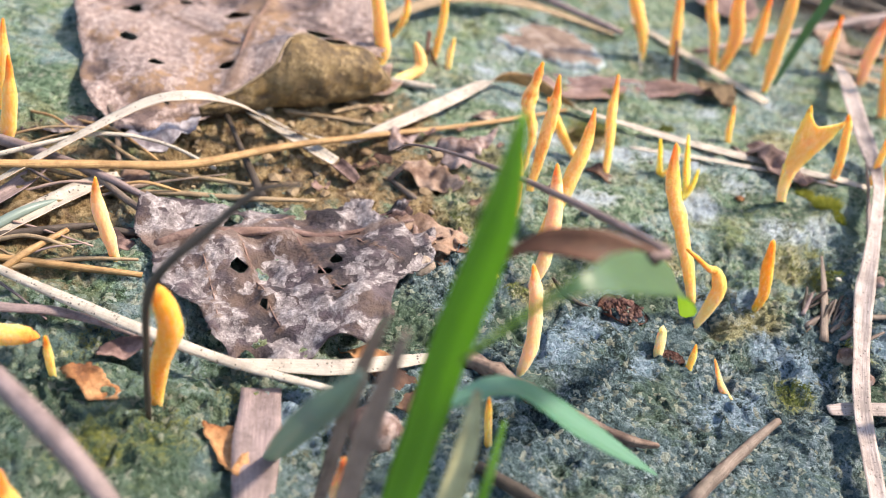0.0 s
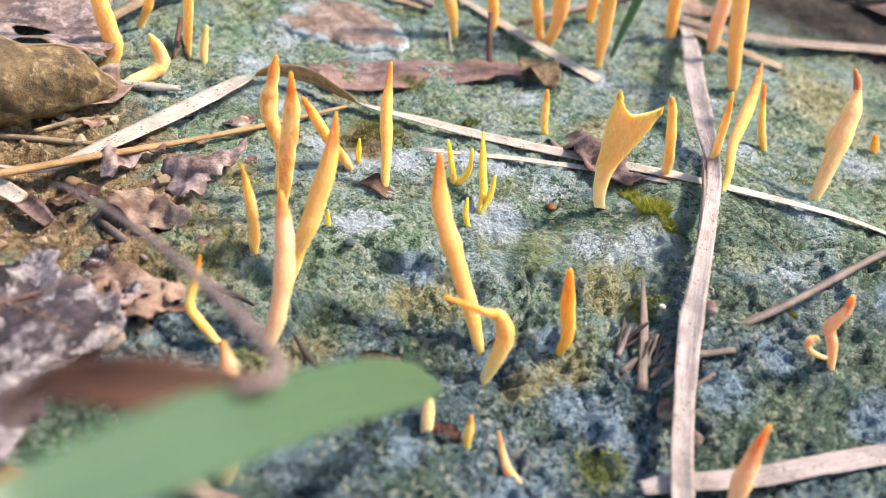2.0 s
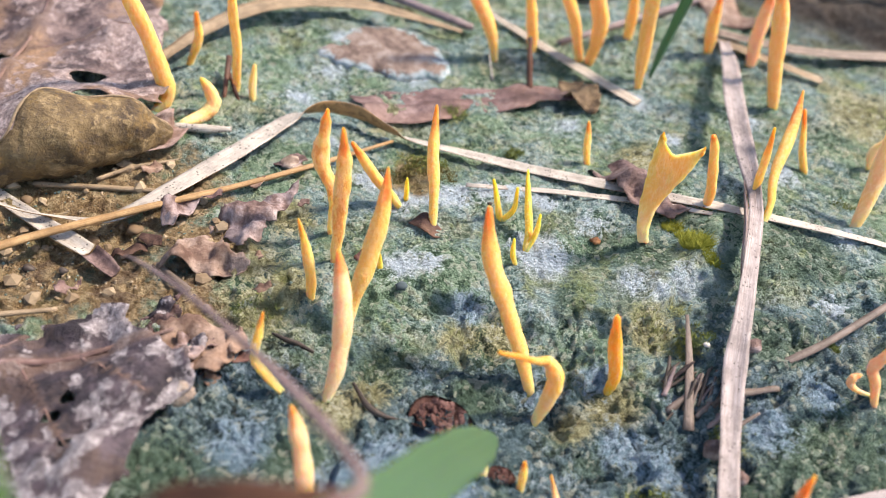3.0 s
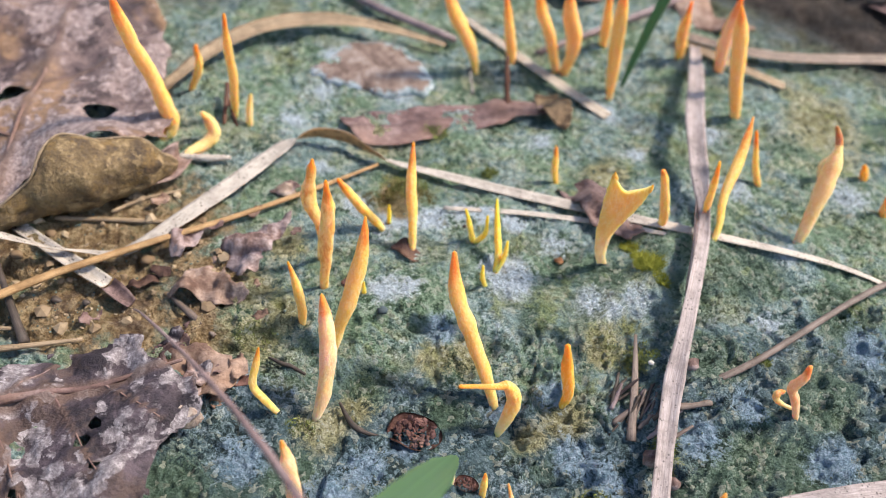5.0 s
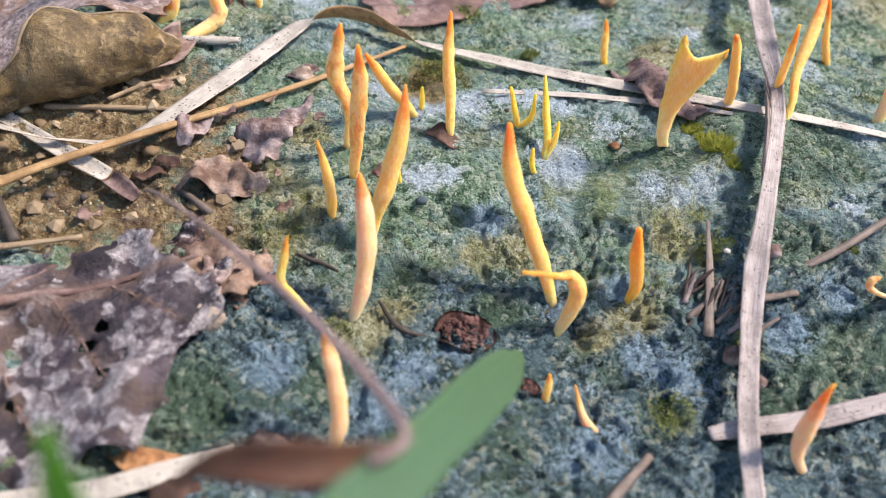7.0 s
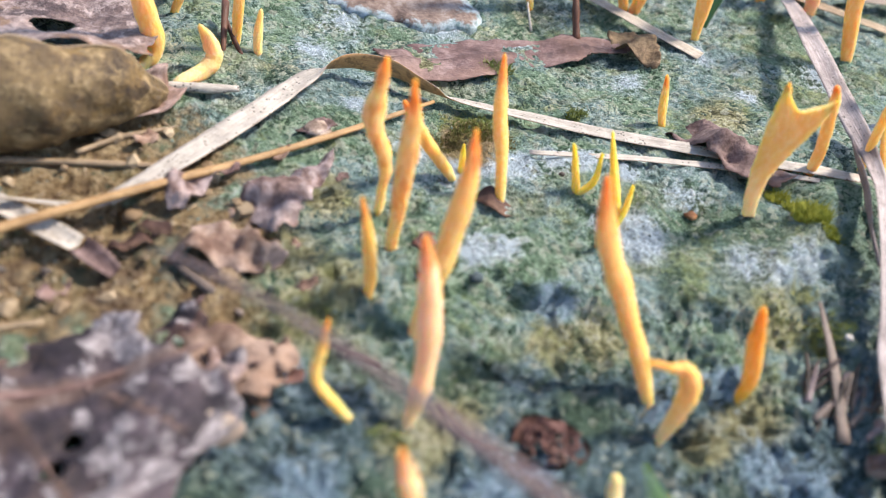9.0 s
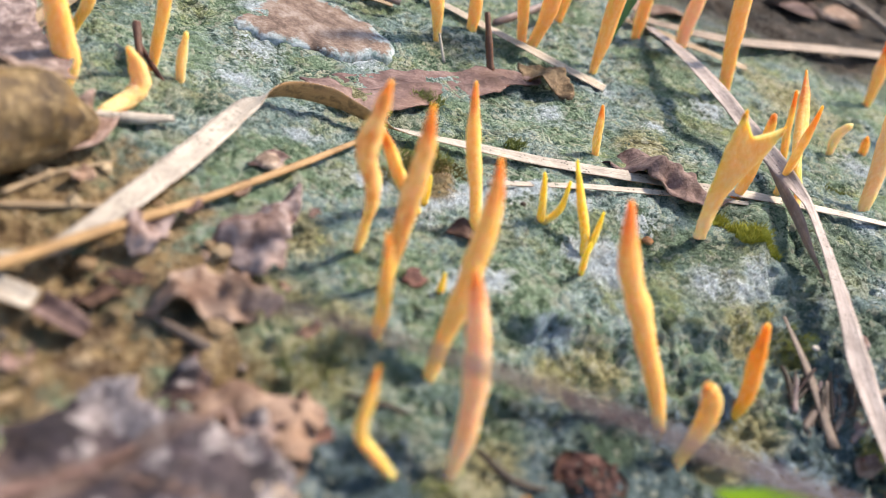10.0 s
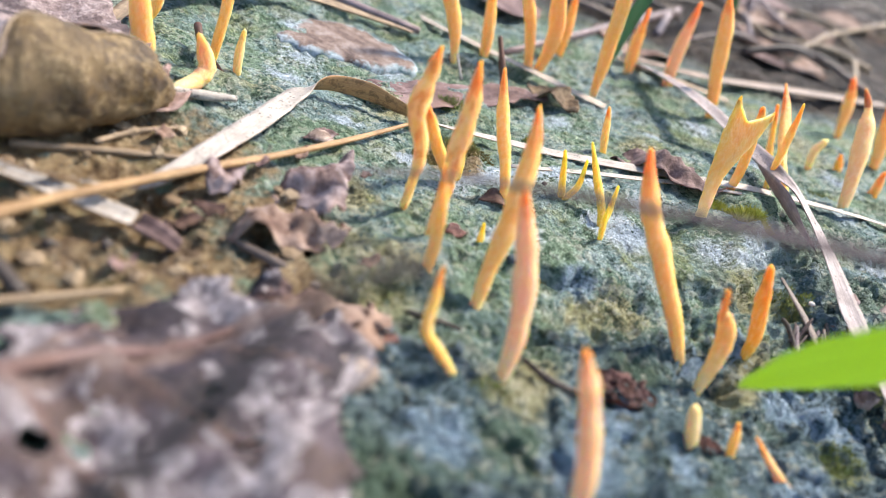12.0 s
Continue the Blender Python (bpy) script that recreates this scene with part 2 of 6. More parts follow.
def bleached_leaf(name, dark, bloom, stain, size=1.0, spread=0.0, cells=0.0):
    """A rotting leaf: dark film, brown stains and paler bleached patches with ragged edges."""
    t = Net(name)
    v = t.place()
    fine = t.noise(v, 800, 5, 0.72)
    under = t.ramp(t.noise(v, 150, 6, 0.7), (0.40, dark[0]), (0.50, dark[1]), (0.60, dark[2]))
    c = t.mix(t.ramp(t.noise(v, 62 * size, 5, 0.66), (0.50, 0.0), (0.60, 0.75)), under, t.mix(fine, tuple(0.28 * q for q in stain), stain))
    edge = t.math("ADD", t.noise(v, 85 * size, 3, 0.5), t.math("MULTIPLY", t.math("SUBTRACT", t.noise(v, 420, 5, 0.75), 0.5), 0.45))
    bent = t.n.new("ShaderNodeVectorMath")
    bent.operation = "MULTIPLY_ADD"
    t.put(bent.inputs[0], t.add("ShaderNodeTexNoise", Vector=v, Scale=500.0, Detail=3.0).outputs["Color"])
    t.put(bent.inputs[1], (0.0016, 0.0016, 0.0016))
    t.put(bent.inputs[2], v)
    field = t.add("ShaderNodeSeparateXYZ", Vector=t.add("ShaderNodeTexVoronoi", Vector=bent.outputs[0], Scale=420.0).outputs["Color"])
    edge = t.math("ADD", edge, t.math("MULTIPLY", t.math("SUBTRACT", field.outputs[0], 0.5), cells))
    pale = t.ramp(fine, (0.38, bloom[0]), (0.50, bloom[1]), (0.64, bloom[2]))
    c = t.mix(t.ramp(edge, (0.50 - spread, 0.0), (0.56 - spread, 0.95)), c, pale)
    c = t.mix(t.ramp(t.noise(v, 1500, 3), (0.54, 0.0), (0.66, 0.45)), c, (0.04, 0.028, 0.03))
    vein = t.attr("vein").outputs["Fac"]
    c = t.mix(t.ramp(vein, (0.05, 0.0), (0.5, 0.75)), c, (0.11, 0.066, 0.05))
    t.bump(t.math("ADD", t.math("MULTIPLY", vein, 0.6), t.math("ADD", fine, edge)), 0.9, 0.0006)
    return t.finish(c, 0.64, 0.36)


LEAF_BLEACHED = bleached_leaf("mottled_lilac_leaf", ((0.016, 0.011, 0.015), (0.048, 0.034, 0.042), (0.092, 0.067, 0.078)), ((0.13, 0.109, 0.115), (0.215, 0.185, 0.192), (0.42, 0.378, 0.385)), (0.14, 0.088, 0.07), 1.9, 0.018, 0.2)
LEAF_DOWNY = bleached_leaf("downy_olive_leaf", ((0.050, 0.031, 0.016), (0.105, 0.068, 0.031), (0.165, 0.110, 0.050)), ((0.12, 0.080, 0.038), (0.195, 0.132, 0.062), (0.31, 0.22, 0.115)), (0.28, 0.17, 0.055), 3.4)
LEAF_BLOTCHED = bleached_leaf("blotched_brown_leaf", ((0.038, 0.023, 0.024), (0.108, 0.071, 0.068), (0.19, 0.132, 0.12)), ((0.145, 0.10, 0.095), (0.255, 0.188, 0.175), (0.41, 0.33, 0.315)), (0.42, 0.245, 0.13), 0.62, 0.015, 0.14)
LEAF_BROWN = leaf_litter("brown_leaf", (0.37, 0.275, 0.225), (0.22, 0.14, 0.105), (0.10, 0.056, 0.042), 0.55)
LEAF_PINK = leaf_litter("pinkish_brown_leaf", (0.44, 0.36, 0.36), (0.22, 0.145, 0.13), (0.065, 0.038, 0.034), 0.6, 0.5)
LEAF_TAN = leaf_litter("pale_tan_leaf", (0.56, 0.46, 0.38), (0.36, 0.27, 0.21), (0.13, 0.085, 0.065), 0.5, 0.2)
LEAF_VIOLET = leaf_litter("violet_brown_leaf", (0.27, 0.19, 0.18), (0.17, 0.105, 0.10), (0.085, 0.05, 0.048), 0.3)
LEAF_OLIVE = leaf_litter("olive_brown_leaf", (0.25, 0.175, 0.10), (0.10, 0.066, 0.036), (0.026, 0.017, 0.012), 0.45, 0.2)
LEAF_DARKV = leaf_litter("dark_violet_leaf", (0.24, 0.165, 0.155), (0.11, 0.068, 0.066), (0.035, 0.02, 0.02), 0.4, 0.1)
LEAF_DARK = leaf_litter("dark_leaf", (0.15, 0.085, 0.06), (0.085, 0.045, 0.034), (0.04, 0.02, 0.016), 0.1)
BUD = leaf_litter("red_brown_bud", (0.27, 0.16, 0.14), (0.16, 0.075, 0.062), (0.06, 0.027, 0.024), 0.2)


def green_material(name, face, through_it):
    """A live blade: a dull waxy face, lime green where light comes through."""
    t = Net(name)
    split = t.add("ShaderNodeSeparateXYZ", Vector=t.attr("fibre").outputs["Vector"])
    run = t.n.new("ShaderNodeCombineXYZ")
    t.l.new(split.outputs[0], run.inputs[0])
    lines = t.ramp(t.noise(run.outputs[0], 1800, 2), (0.35, 0.0), (0.65, 1.0))
    cloud = t.ramp(t.noise(t.place(), 60, 2), (0.45, 0.0), (0.8, 0.5))
    c = t.mix(cloud, t.mix(lines, tuple(0.8 * q for q in face), face), tuple(0.7 * q for q in face))
    t.finish(c, 0.36, 0.6)
    glow = t.add("ShaderNodeBsdfTranslucent", Color=t.mix(lines, (*(0.85 * q for q in through_it), 1), (*through_it, 1)))
    both = t.add("ShaderNodeMixShader", Fac=0.5)
    t.l.new(t.b.outputs[0], both.inputs[1])
    t.l.new(glow.outputs[0], both.inputs[2])
    t.l.new(both.outputs[0], t.n["Material Output"].inputs["Surface"])
    return t.m


GREEN = green_material("live_green_blade", (0.16, 0.34, 0.05), (0.34, 0.62, 0.03))
GREEN_DULL = green_material("waxy_green_leaf", (0.095, 0.168, 0.13), (0.58, 0.80, 0.018))
SHEATH = straw_material("pale_sheath", (0.50, 0.47, 0.27), (0.34, 0.31, 0.16), 0.0)
GREEN_TEAL = green_material("bluish_green_blade", (0.16, 0.36, 0.26), (0.10, 0.42, 0.22))
GREEN_BACK = green_material("deep_green_blade", (0.10, 0.26, 0.14), (0.10, 0.26, 0.10))
GREEN_PALE = green_material("bluish_green_leaf", (0.34, 0.43, 0.40), (0.26, 0.36, 0.28))


def ground_material():
    """Algae on earth: green and slate films, tan grains, pale blue-white bloom, moss, bare soil."""
    t = Net("algae_crust")
    v = t.place()
    big, mid, small, fine = t.noise(v, 60, 6, 0.68), t.noise(v, 260, 7, 0.75), t.noise(v, 1000, 5, 0.74), t.noise(v, 2700, 4, 0.74)
    shove = t.add("ShaderNodeTexNoise", Vector=v, Scale=600.0, Detail=3.0)
    bent = t.n.new("ShaderNodeVectorMath")
    bent.operation = "MULTIPLY_ADD"
    t.put(bent.inputs[0], shove.outputs["Color"])
    t.put(bent.inputs[1], (0.0022, 0.0022, 0.0022))
    t.put(bent.inputs[2], v)
    cell = t.add("ShaderNodeTexVoronoi", Vector=bent.outputs[0], Scale=1050.0)
    crumb = t.add("ShaderNodeTexVoronoi", Vector=bent.outputs[0], Scale=420.0)
    tone = t.add("ShaderNodeSeparateXYZ", Vector=cell.outputs["Color"])
    tone_2 = t.add("ShaderNodeSeparateXYZ", Vector=crumb.outputs["Color"])
    grain = t.math("ADD", t.math("MULTIPLY", mid, 0.26), t.math("ADD", t.math("MULTIPLY", small, 0.32), t.math("MULTIPLY", fine, 0.42)))
    grain = t.math("ADD", grain, t.math("ADD", t.math("MULTIPLY", t.math("SUBTRACT", tone.outputs[0], 0.5), 0.13), t.math("MULTIPLY", t.math("SUBTRACT", tone_2.outputs[0], 0.5), 0.04)))

    calm = t.ramp(t.noise(t.place((1, 1.3, 1)), 105, 4, 0.6), (0.44, 1.12), (0.56, 0.45))
    drift = t.math("MULTIPLY", t.math("SUBTRACT", t.noise(v, 48, 5, 0.6), 0.5), 0.13)
    grain = t.math("ADD", t.math("ADD", t.math("MULTIPLY", t.math("SUBTRACT", grain, 0.5), calm), 0.5), drift)

    # Besides algae tone, the dark stops paint shade into the bump's hollows.
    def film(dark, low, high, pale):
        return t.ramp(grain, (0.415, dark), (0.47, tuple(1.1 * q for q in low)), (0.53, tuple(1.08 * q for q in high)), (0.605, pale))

    def cover(name, gain, low, high, most):
        edge = t.math("ADD", t.math("MULTIPLY", t.math("SUBTRACT", grain, 0.5), gain), t.attr(name).outputs["Fac"])
        return t.ramp(edge, (low, 0.0), (high, most))

    green = film((0.036, 0.078, 0.044), (0.130, 0.225, 0.138), (0.265, 0.385, 0.260), (0.50, 0.61, 0.46))
    slate = film((0.045, 0.090, 0.090), (0.165, 0.270, 0.262), (0.345, 0.465, 0.465), (0.64, 0.74, 0.76))
    tan = film((0.090, 0.080, 0.036), (0.260, 0.240, 0.115), (0.44, 0.415, 0.23), (0.69, 0.66, 0.46))
    deep = film((0.020, 0.044, 0.027), (0.062, 0.114, 0.073), (0.125, 0.200, 0.138), (0.29, 0.38, 0.29))
    lime = film((0.050, 0.066, 0.012), (0.185, 0.225, 0.046), (0.33, 0.38, 0.100), (0.54, 0.58, 0.27))
    teal = film((0.012, 0.028, 0.034), (0.054, 0.104, 0.124), (0.145, 0.225, 0.265), (0.43, 0.54, 0.62))
    c = t.mix(t.ramp(big, (0.45, 0.0), (0.55, 1.0)), green, slate)
    c = t.mix(t.ramp(t.noise(t.place((1, 1.5, 1)), 75, 5, 0.66), (0.53, 0.0), (0.60, 0.42)), c, tan)
    # Blue-green bench film, made darker to carry shade on the near ground.
    c = t.mix(cover("teal_shade", 2.0, 0.30, 0.70, 0.95), c, teal)
    c = t.mix(t.ramp(t.noise(t.place((1, 1.4, 1)), 84, 6, 0.7), (0.54, 0.0), (0.60, 0.62)), c, deep)
    c = t.mix(cover("deep", 2.5, 0.36, 0.66, 0.9), c, deep)
    c = t.mix(cover("tan", 2.5, 0.36, 0.70, 0.9), c, tan)
    # Less lime where that dark teal covers the ground.
    dry = t.math("SUBTRACT", 1.0, t.math("MULTIPLY", t.attr("teal_shade").outputs["Fac"], 0.85))
    c = t.mix(t.math("MULTIPLY", t.ramp(t.noise(v, 125, 6, 0.72), (0.54, 0.0), (0.62, 0.45)), dry), c, lime)
    bright = t.ramp(tone.outputs[1], (0.86, 0.0), (0.90, 0.5))
    c = t.mix(bright, c, (0.60, 0.62, 0.50))
    # No depth here: dark specks by noise, painted in as shaded crevices.
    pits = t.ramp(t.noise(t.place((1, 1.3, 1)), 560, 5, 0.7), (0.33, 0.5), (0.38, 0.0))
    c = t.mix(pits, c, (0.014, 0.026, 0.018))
    blue = t.ramp(small, (0.38, (0.15, 0.27, 0.36)), (0.62, (0.43, 0.57, 0.72)))
    c = t.mix(cover("blue", 3.6, 0.36, 0.74, 0.9), c, blue)
    chalk = t.ramp(t.math("ADD", t.math("MULTIPLY", small, 0.5), t.math("MULTIPLY", fine, 0.5)), (0.40, (0.36, 0.46, 0.52)), (0.50, (0.57, 0.69, 0.79)), (0.60, (0.82, 0.89, 0.95)))
    c = t.mix(cover("chalk", 3.0, 0.38, 0.78, 0.95), c, chalk)
    moss = t.ramp(small, (0.36, (0.06, 0.075, 0.008)), (0.62, (0.32, 0.33, 0.06)))
    c = t.mix(cover("moss", 4.5, 0.50, 0.9, 0.85), c, moss)
    soil = t.ramp(t.noise(v, 480, 6, 0.76), (0.37, (0.12, 0.068, 0.032)), (0.49, (0.335, 0.222, 0.108)), (0.61, (0.58, 0.44, 0.26)))
    soil = t.mix(t.ramp(t.noise(v, 110, 5, 0.7), (0.52, 0.0), (0.62, 0.45)), soil, t.ramp(small, (0.38, (0.06, 0.07, 0.02)), (0.60, (0.26, 0.25, 0.11))))
    soil = t.mix(t.ramp(t.noise(v, 75, 5, 0.7), (0.54, 0.0), (0.62, 0.6)), soil, (0.09, 0.052, 0.05))
    edge = t.math("ADD", t.math("MULTIPLY", t.math("SUBTRACT", t.noise(v, 120, 6, 0.7), 0.5), 2.4), t.attr("soil").outputs["Fac"])
    c = t.mix(t.ramp(edge, (0.35, 0.0), (0.75, 1.0)), c, soil)
    litter = t.ramp(t.noise(v, 90, 6, 0.7), (0.38, (0.012, 0.009, 0.008)), (0.54, (0.055, 0.040, 0.032)), (0.68, (0.19, 0.145, 0.11)))
    c = t.mix(t.attr("litter").outputs["Fac"], c, litter)
    round_tops = t.math("ADD", t.math("MULTIPLY", cell.outputs["Distance"], -0.42), t.math("MULTIPLY", crumb.outputs["Distance"], -0.60))
    t.bump(t.math("ADD", round_tops, t.math("ADD", t.math("MULTIPLY", mid, 0.8), t.math("ADD", t.math("MULTIPLY", small, 0.75), t.math("MULTIPLY", fine, 0.8)))), 1.0, 0.0027)
    return t.finish(c, 0.75, 0.3)


GROUND = ground_material()


def stone_material():
    t = Net("rusty_flat_stone")
    v = t.place()
    c = t.ramp(t.noise(v, 190, 7, 0.75), (0.38, (0.070, 0.046, 0.038)), (0.50, (0.165, 0.115, 0.094)), (0.61, (0.27, 0.22, 0.195)))
    rim = t.math("ADD", t.attr("rim").outputs["Fac"], t.math("MULTIPLY", t.math("SUBTRACT", t.noise(v, 150, 7, 0.75), 0.5), 3.2))
    c = t.mix(t.ramp(rim, (0.55, 0.0), (0.85, 0.85)), c, t.ramp(t.noise(v, 700, 5, 0.7), (0.38, (0.11, 0.19, 0.20)), (0.60, (0.42, 0.50, 0.54))))
    t.bump(t.noise(v, 500, 5), 0.6, 0.0006)
    return t.finish(c, 0.8, 0.3)


STONE = stone_material()


def plain_grit(name, light, dark):
    t = Net(name)
    c = t.mix(t.n.new("ShaderNodeNewGeometry").outputs["Random Per Island"], light, dark)
    c = t.mix(t.ramp(t.noise(t.place(), 900, 4), (0.4, 0.0), (0.7, 0.6)), c, dark)
    return t.finish(c, 0.8, 0.3)


GRIT = plain_grit("earth_crumbs", (0.42, 0.33, 0.22), (0.16, 0.105, 0.06))
MOSS = plain_grit("moss_tips", (0.42, 0.41, 0.07), (0.20, 0.22, 0.03))
MOSS_OLIVE = plain_grit("olive_moss_tips", (0.26, 0.29, 0.08), (0.10, 0.125, 0.03))
MOSS_BROWN = plain_grit("brown_moss_tips", (0.24, 0.20, 0.06), (0.09, 0.075, 0.025))
ALGAE_GRIT = plain_grit("algae_crumbs", (0.20, 0.25, 0.21), (0.08, 0.12, 0.10))

# ---- shapes ----


def part(name, bm, mat, parent=None, label="", smooth=True, place=None):
    """Links a bmesh, given in mm, as one mesh object."""
    bmesh.ops.recalc_face_normals(bm, faces=bm.faces)
    for f in bm.faces:
        f.smooth = smooth
    data = bpy.data.meshes.new(name)
    bm.to_mesh(data)
    bm.free()
    return mesh_object(name, data, mat, parent, label, place)


def mesh_object(name, data, mat, parent=None, label="", place=None):
    at = Vector(place) if place is not None else Vector((0, 0, 0))
    data.transform(Matrix.Scale(MM, 4) @ Matrix.Translation(-at))
    data.materials.append(mat)
    ob = new(name, data)
    if parent is not None:
        ob.parent = parent
    else:
        ob.location = at * MM
    if label:
        ob["label"] = label
    return ob


def thing(name, at, label, category, group="", kind=""):
    e = new(name)
    e.empty_display_size = 0.002
    e.location = Vector(at) * MM
    return tagged(e, label, category, group, kind)


def smooth_line(points, steps):
    """Points with any number of values each, along a Catmull-Rom line."""
    p = np.array(points, float)
    p = np.vstack([2 * p[0] - p[1], p, 2 * p[-1] - p[-2]])
    out = []
    for k in range(1, len(p) - 2):
        for s in range(steps):
            u = s / steps
            a, b, c, d = p[k - 1], p[k], p[k + 1], p[k + 2]
            out.append(0.5 * (2 * b + (c - a) * u + (2 * a - 5 * b + 4 * c - d) * u * u + (3 * b - a - 3 * c + d) * u**3))
    out.append(p[-2])
    return np.array(out)


def frames_along(line):
    """Tangent, side and up for each point of a line."""
    tang = np.gradient(line, axis=0)
    tang /= np.linalg.norm(tang, axis=1)[:, None] + 1e-9
    side = np.zeros_like(tang)
    ref = np.array((1.0, 0.0, 0.0)) if abs(tang[0][0]) < 0.9 else np.array((0.0, 1.0, 0.0))
    for k, t in enumerate(tang):
        ref = ref - t * (ref @ t)
        ref /= np.linalg.norm(ref) + 1e-9
        side[k] = ref
    return tang, side, np.cross(tang, side)


def tube(points, steps=6, round_of=12, wrinkle=0.06, flat=1.0, seed=0, closed_tip=True, low=0.0, high=1.0, sway=0.0):
    """A tube through points of x, y, z, radius; between the shares low and high of its length. Returns a bmesh with 'along'."""
    line = smooth_line(points, steps)
    line[:, 3] = np.maximum(line[:, 3], 0.12)
    tang, side, up = frames_along(line[:, :3])
    n = len(line)
    if sway:
        reach = np.r_[0, np.cumsum(np.linalg.norm(np.diff(line[:, :3], axis=0), axis=1))]
        line[:, :3] += sway * (side * (lumps(reach, seed * 17.0 + 0 * reach, 3.3, seed))[:, None] + up * (lumps(reach, seed * 23.0 + 9 + 0 * reach, 3.6, seed + 1))[:, None])
        line[:, 3] *= 1 + 0.09 * lumps(reach, seed * 29.0 + 0 * reach, 2.4, seed + 2)
    bm = bmesh.new()
    along = bm.verts.layers.float.new("along")
    fibre = bm.verts.layers.float_vector.new("fibre")
    first, last = int(round(low * (n - 1))), int(round(high * (n - 1)))
    run = np.r_[0, np.cumsum(np.linalg.norm(np.diff(line[:, :3], axis=0), axis=1))]
    rings = []
    for k in range(first, last + 1):
        ring = []
        for a in range(round_of):
            w = 2 * math.pi * a / round_of
            r = line[k, 3] * (1 + wrinkle * float(lumps(a * 2.1 + seed * 13, k * 1.3 + seed * 7, 2.2, seed)) + 0.6 * wrinkle * math.sin(3 * w + seed))
            r *= 1 + 0.9 * wrinkle * float(lumps(k * 0.9, seed * 11.0, 2.6, seed + 5))
            p = line[k, :3] + r * (math.cos(w) * side[k] + flat * math.sin(w) * up[k])
            vert = bm.verts.new(p)
            vert[along] = k / (n - 1)
            vert[fibre] = (r * w * MM, run[k] * MM, 0)
            ring.append(vert)
        rings.append(ring)
    for a, b in zip(rings, rings[1:]):
        for i in range(round_of):
            j = (i + 1) % round_of
            bm.faces.new((a[i], a[j], b[j], b[i]))
    if high >= 1.0:
        end = bm.verts.new(line[-1, :3] + tang[-1] * line[-1, 3] * (1.2 if closed_tip else 0.1))
        end[along] = 1.0
        for i in range(round_of):
            bm.faces.new((rings[-1][i], rings[-1][(i + 1) % round_of], end))
    if low <= 0.0:
        end = bm.verts.new(line[0, :3])
        for i in range(round_of):
            bm.faces.new((rings[0][(i + 1) % round_of], rings[0][i], end))
    return bm


CLUBS = "club fungi on the algae crust"


def club(points, label, mat=FLESH, branches=(), flat=1.0, tip_from=0.88, wrinkle=0.07, sink=2.0, sway=0.1, tip_mat=None, tip_label="burnt orange tip"):
    """A club fungus: foot to tip as x, y, z, radius in mm. Branches are further such lines, from the stem."""
    club.count += 1
    pts = [tuple(p) for p in points]
    x, y, z, r = pts[0]
    low = min(z, on_ground(x, y)) - sink
    pts = [(p[0] + 0.10 * math.sin(7.0 * k + club.count), p[1], p[2], p[3]) for k, p in enumerate(pts)]
    pts = [(x, y, low, r * 1.05), (x, y, (low + z) / 2 + 0.3, r)] + pts[1:] if z - low < 2.2 else [(x, y, low, r * 1.05)] + pts
    at = (x, y, z)
    it = thing("club_fungus", at, label, "fungus", CLUBS)
    part("stem", tube(pts, 9, 14, wrinkle, flat, club.count, high=tip_from, sway=sway), mat, it, place=at)
    part("tip", tube(pts, 9, 14, wrinkle, flat, club.count, low=tip_from, sway=sway), tip_mat or mat, it, tip_label, place=at)
    for line in branches:
        part("branch", tube(line, 6, 10, wrinkle, 1.0, club.count + 40), mat, it, place=at)
    return it


club.count = 0


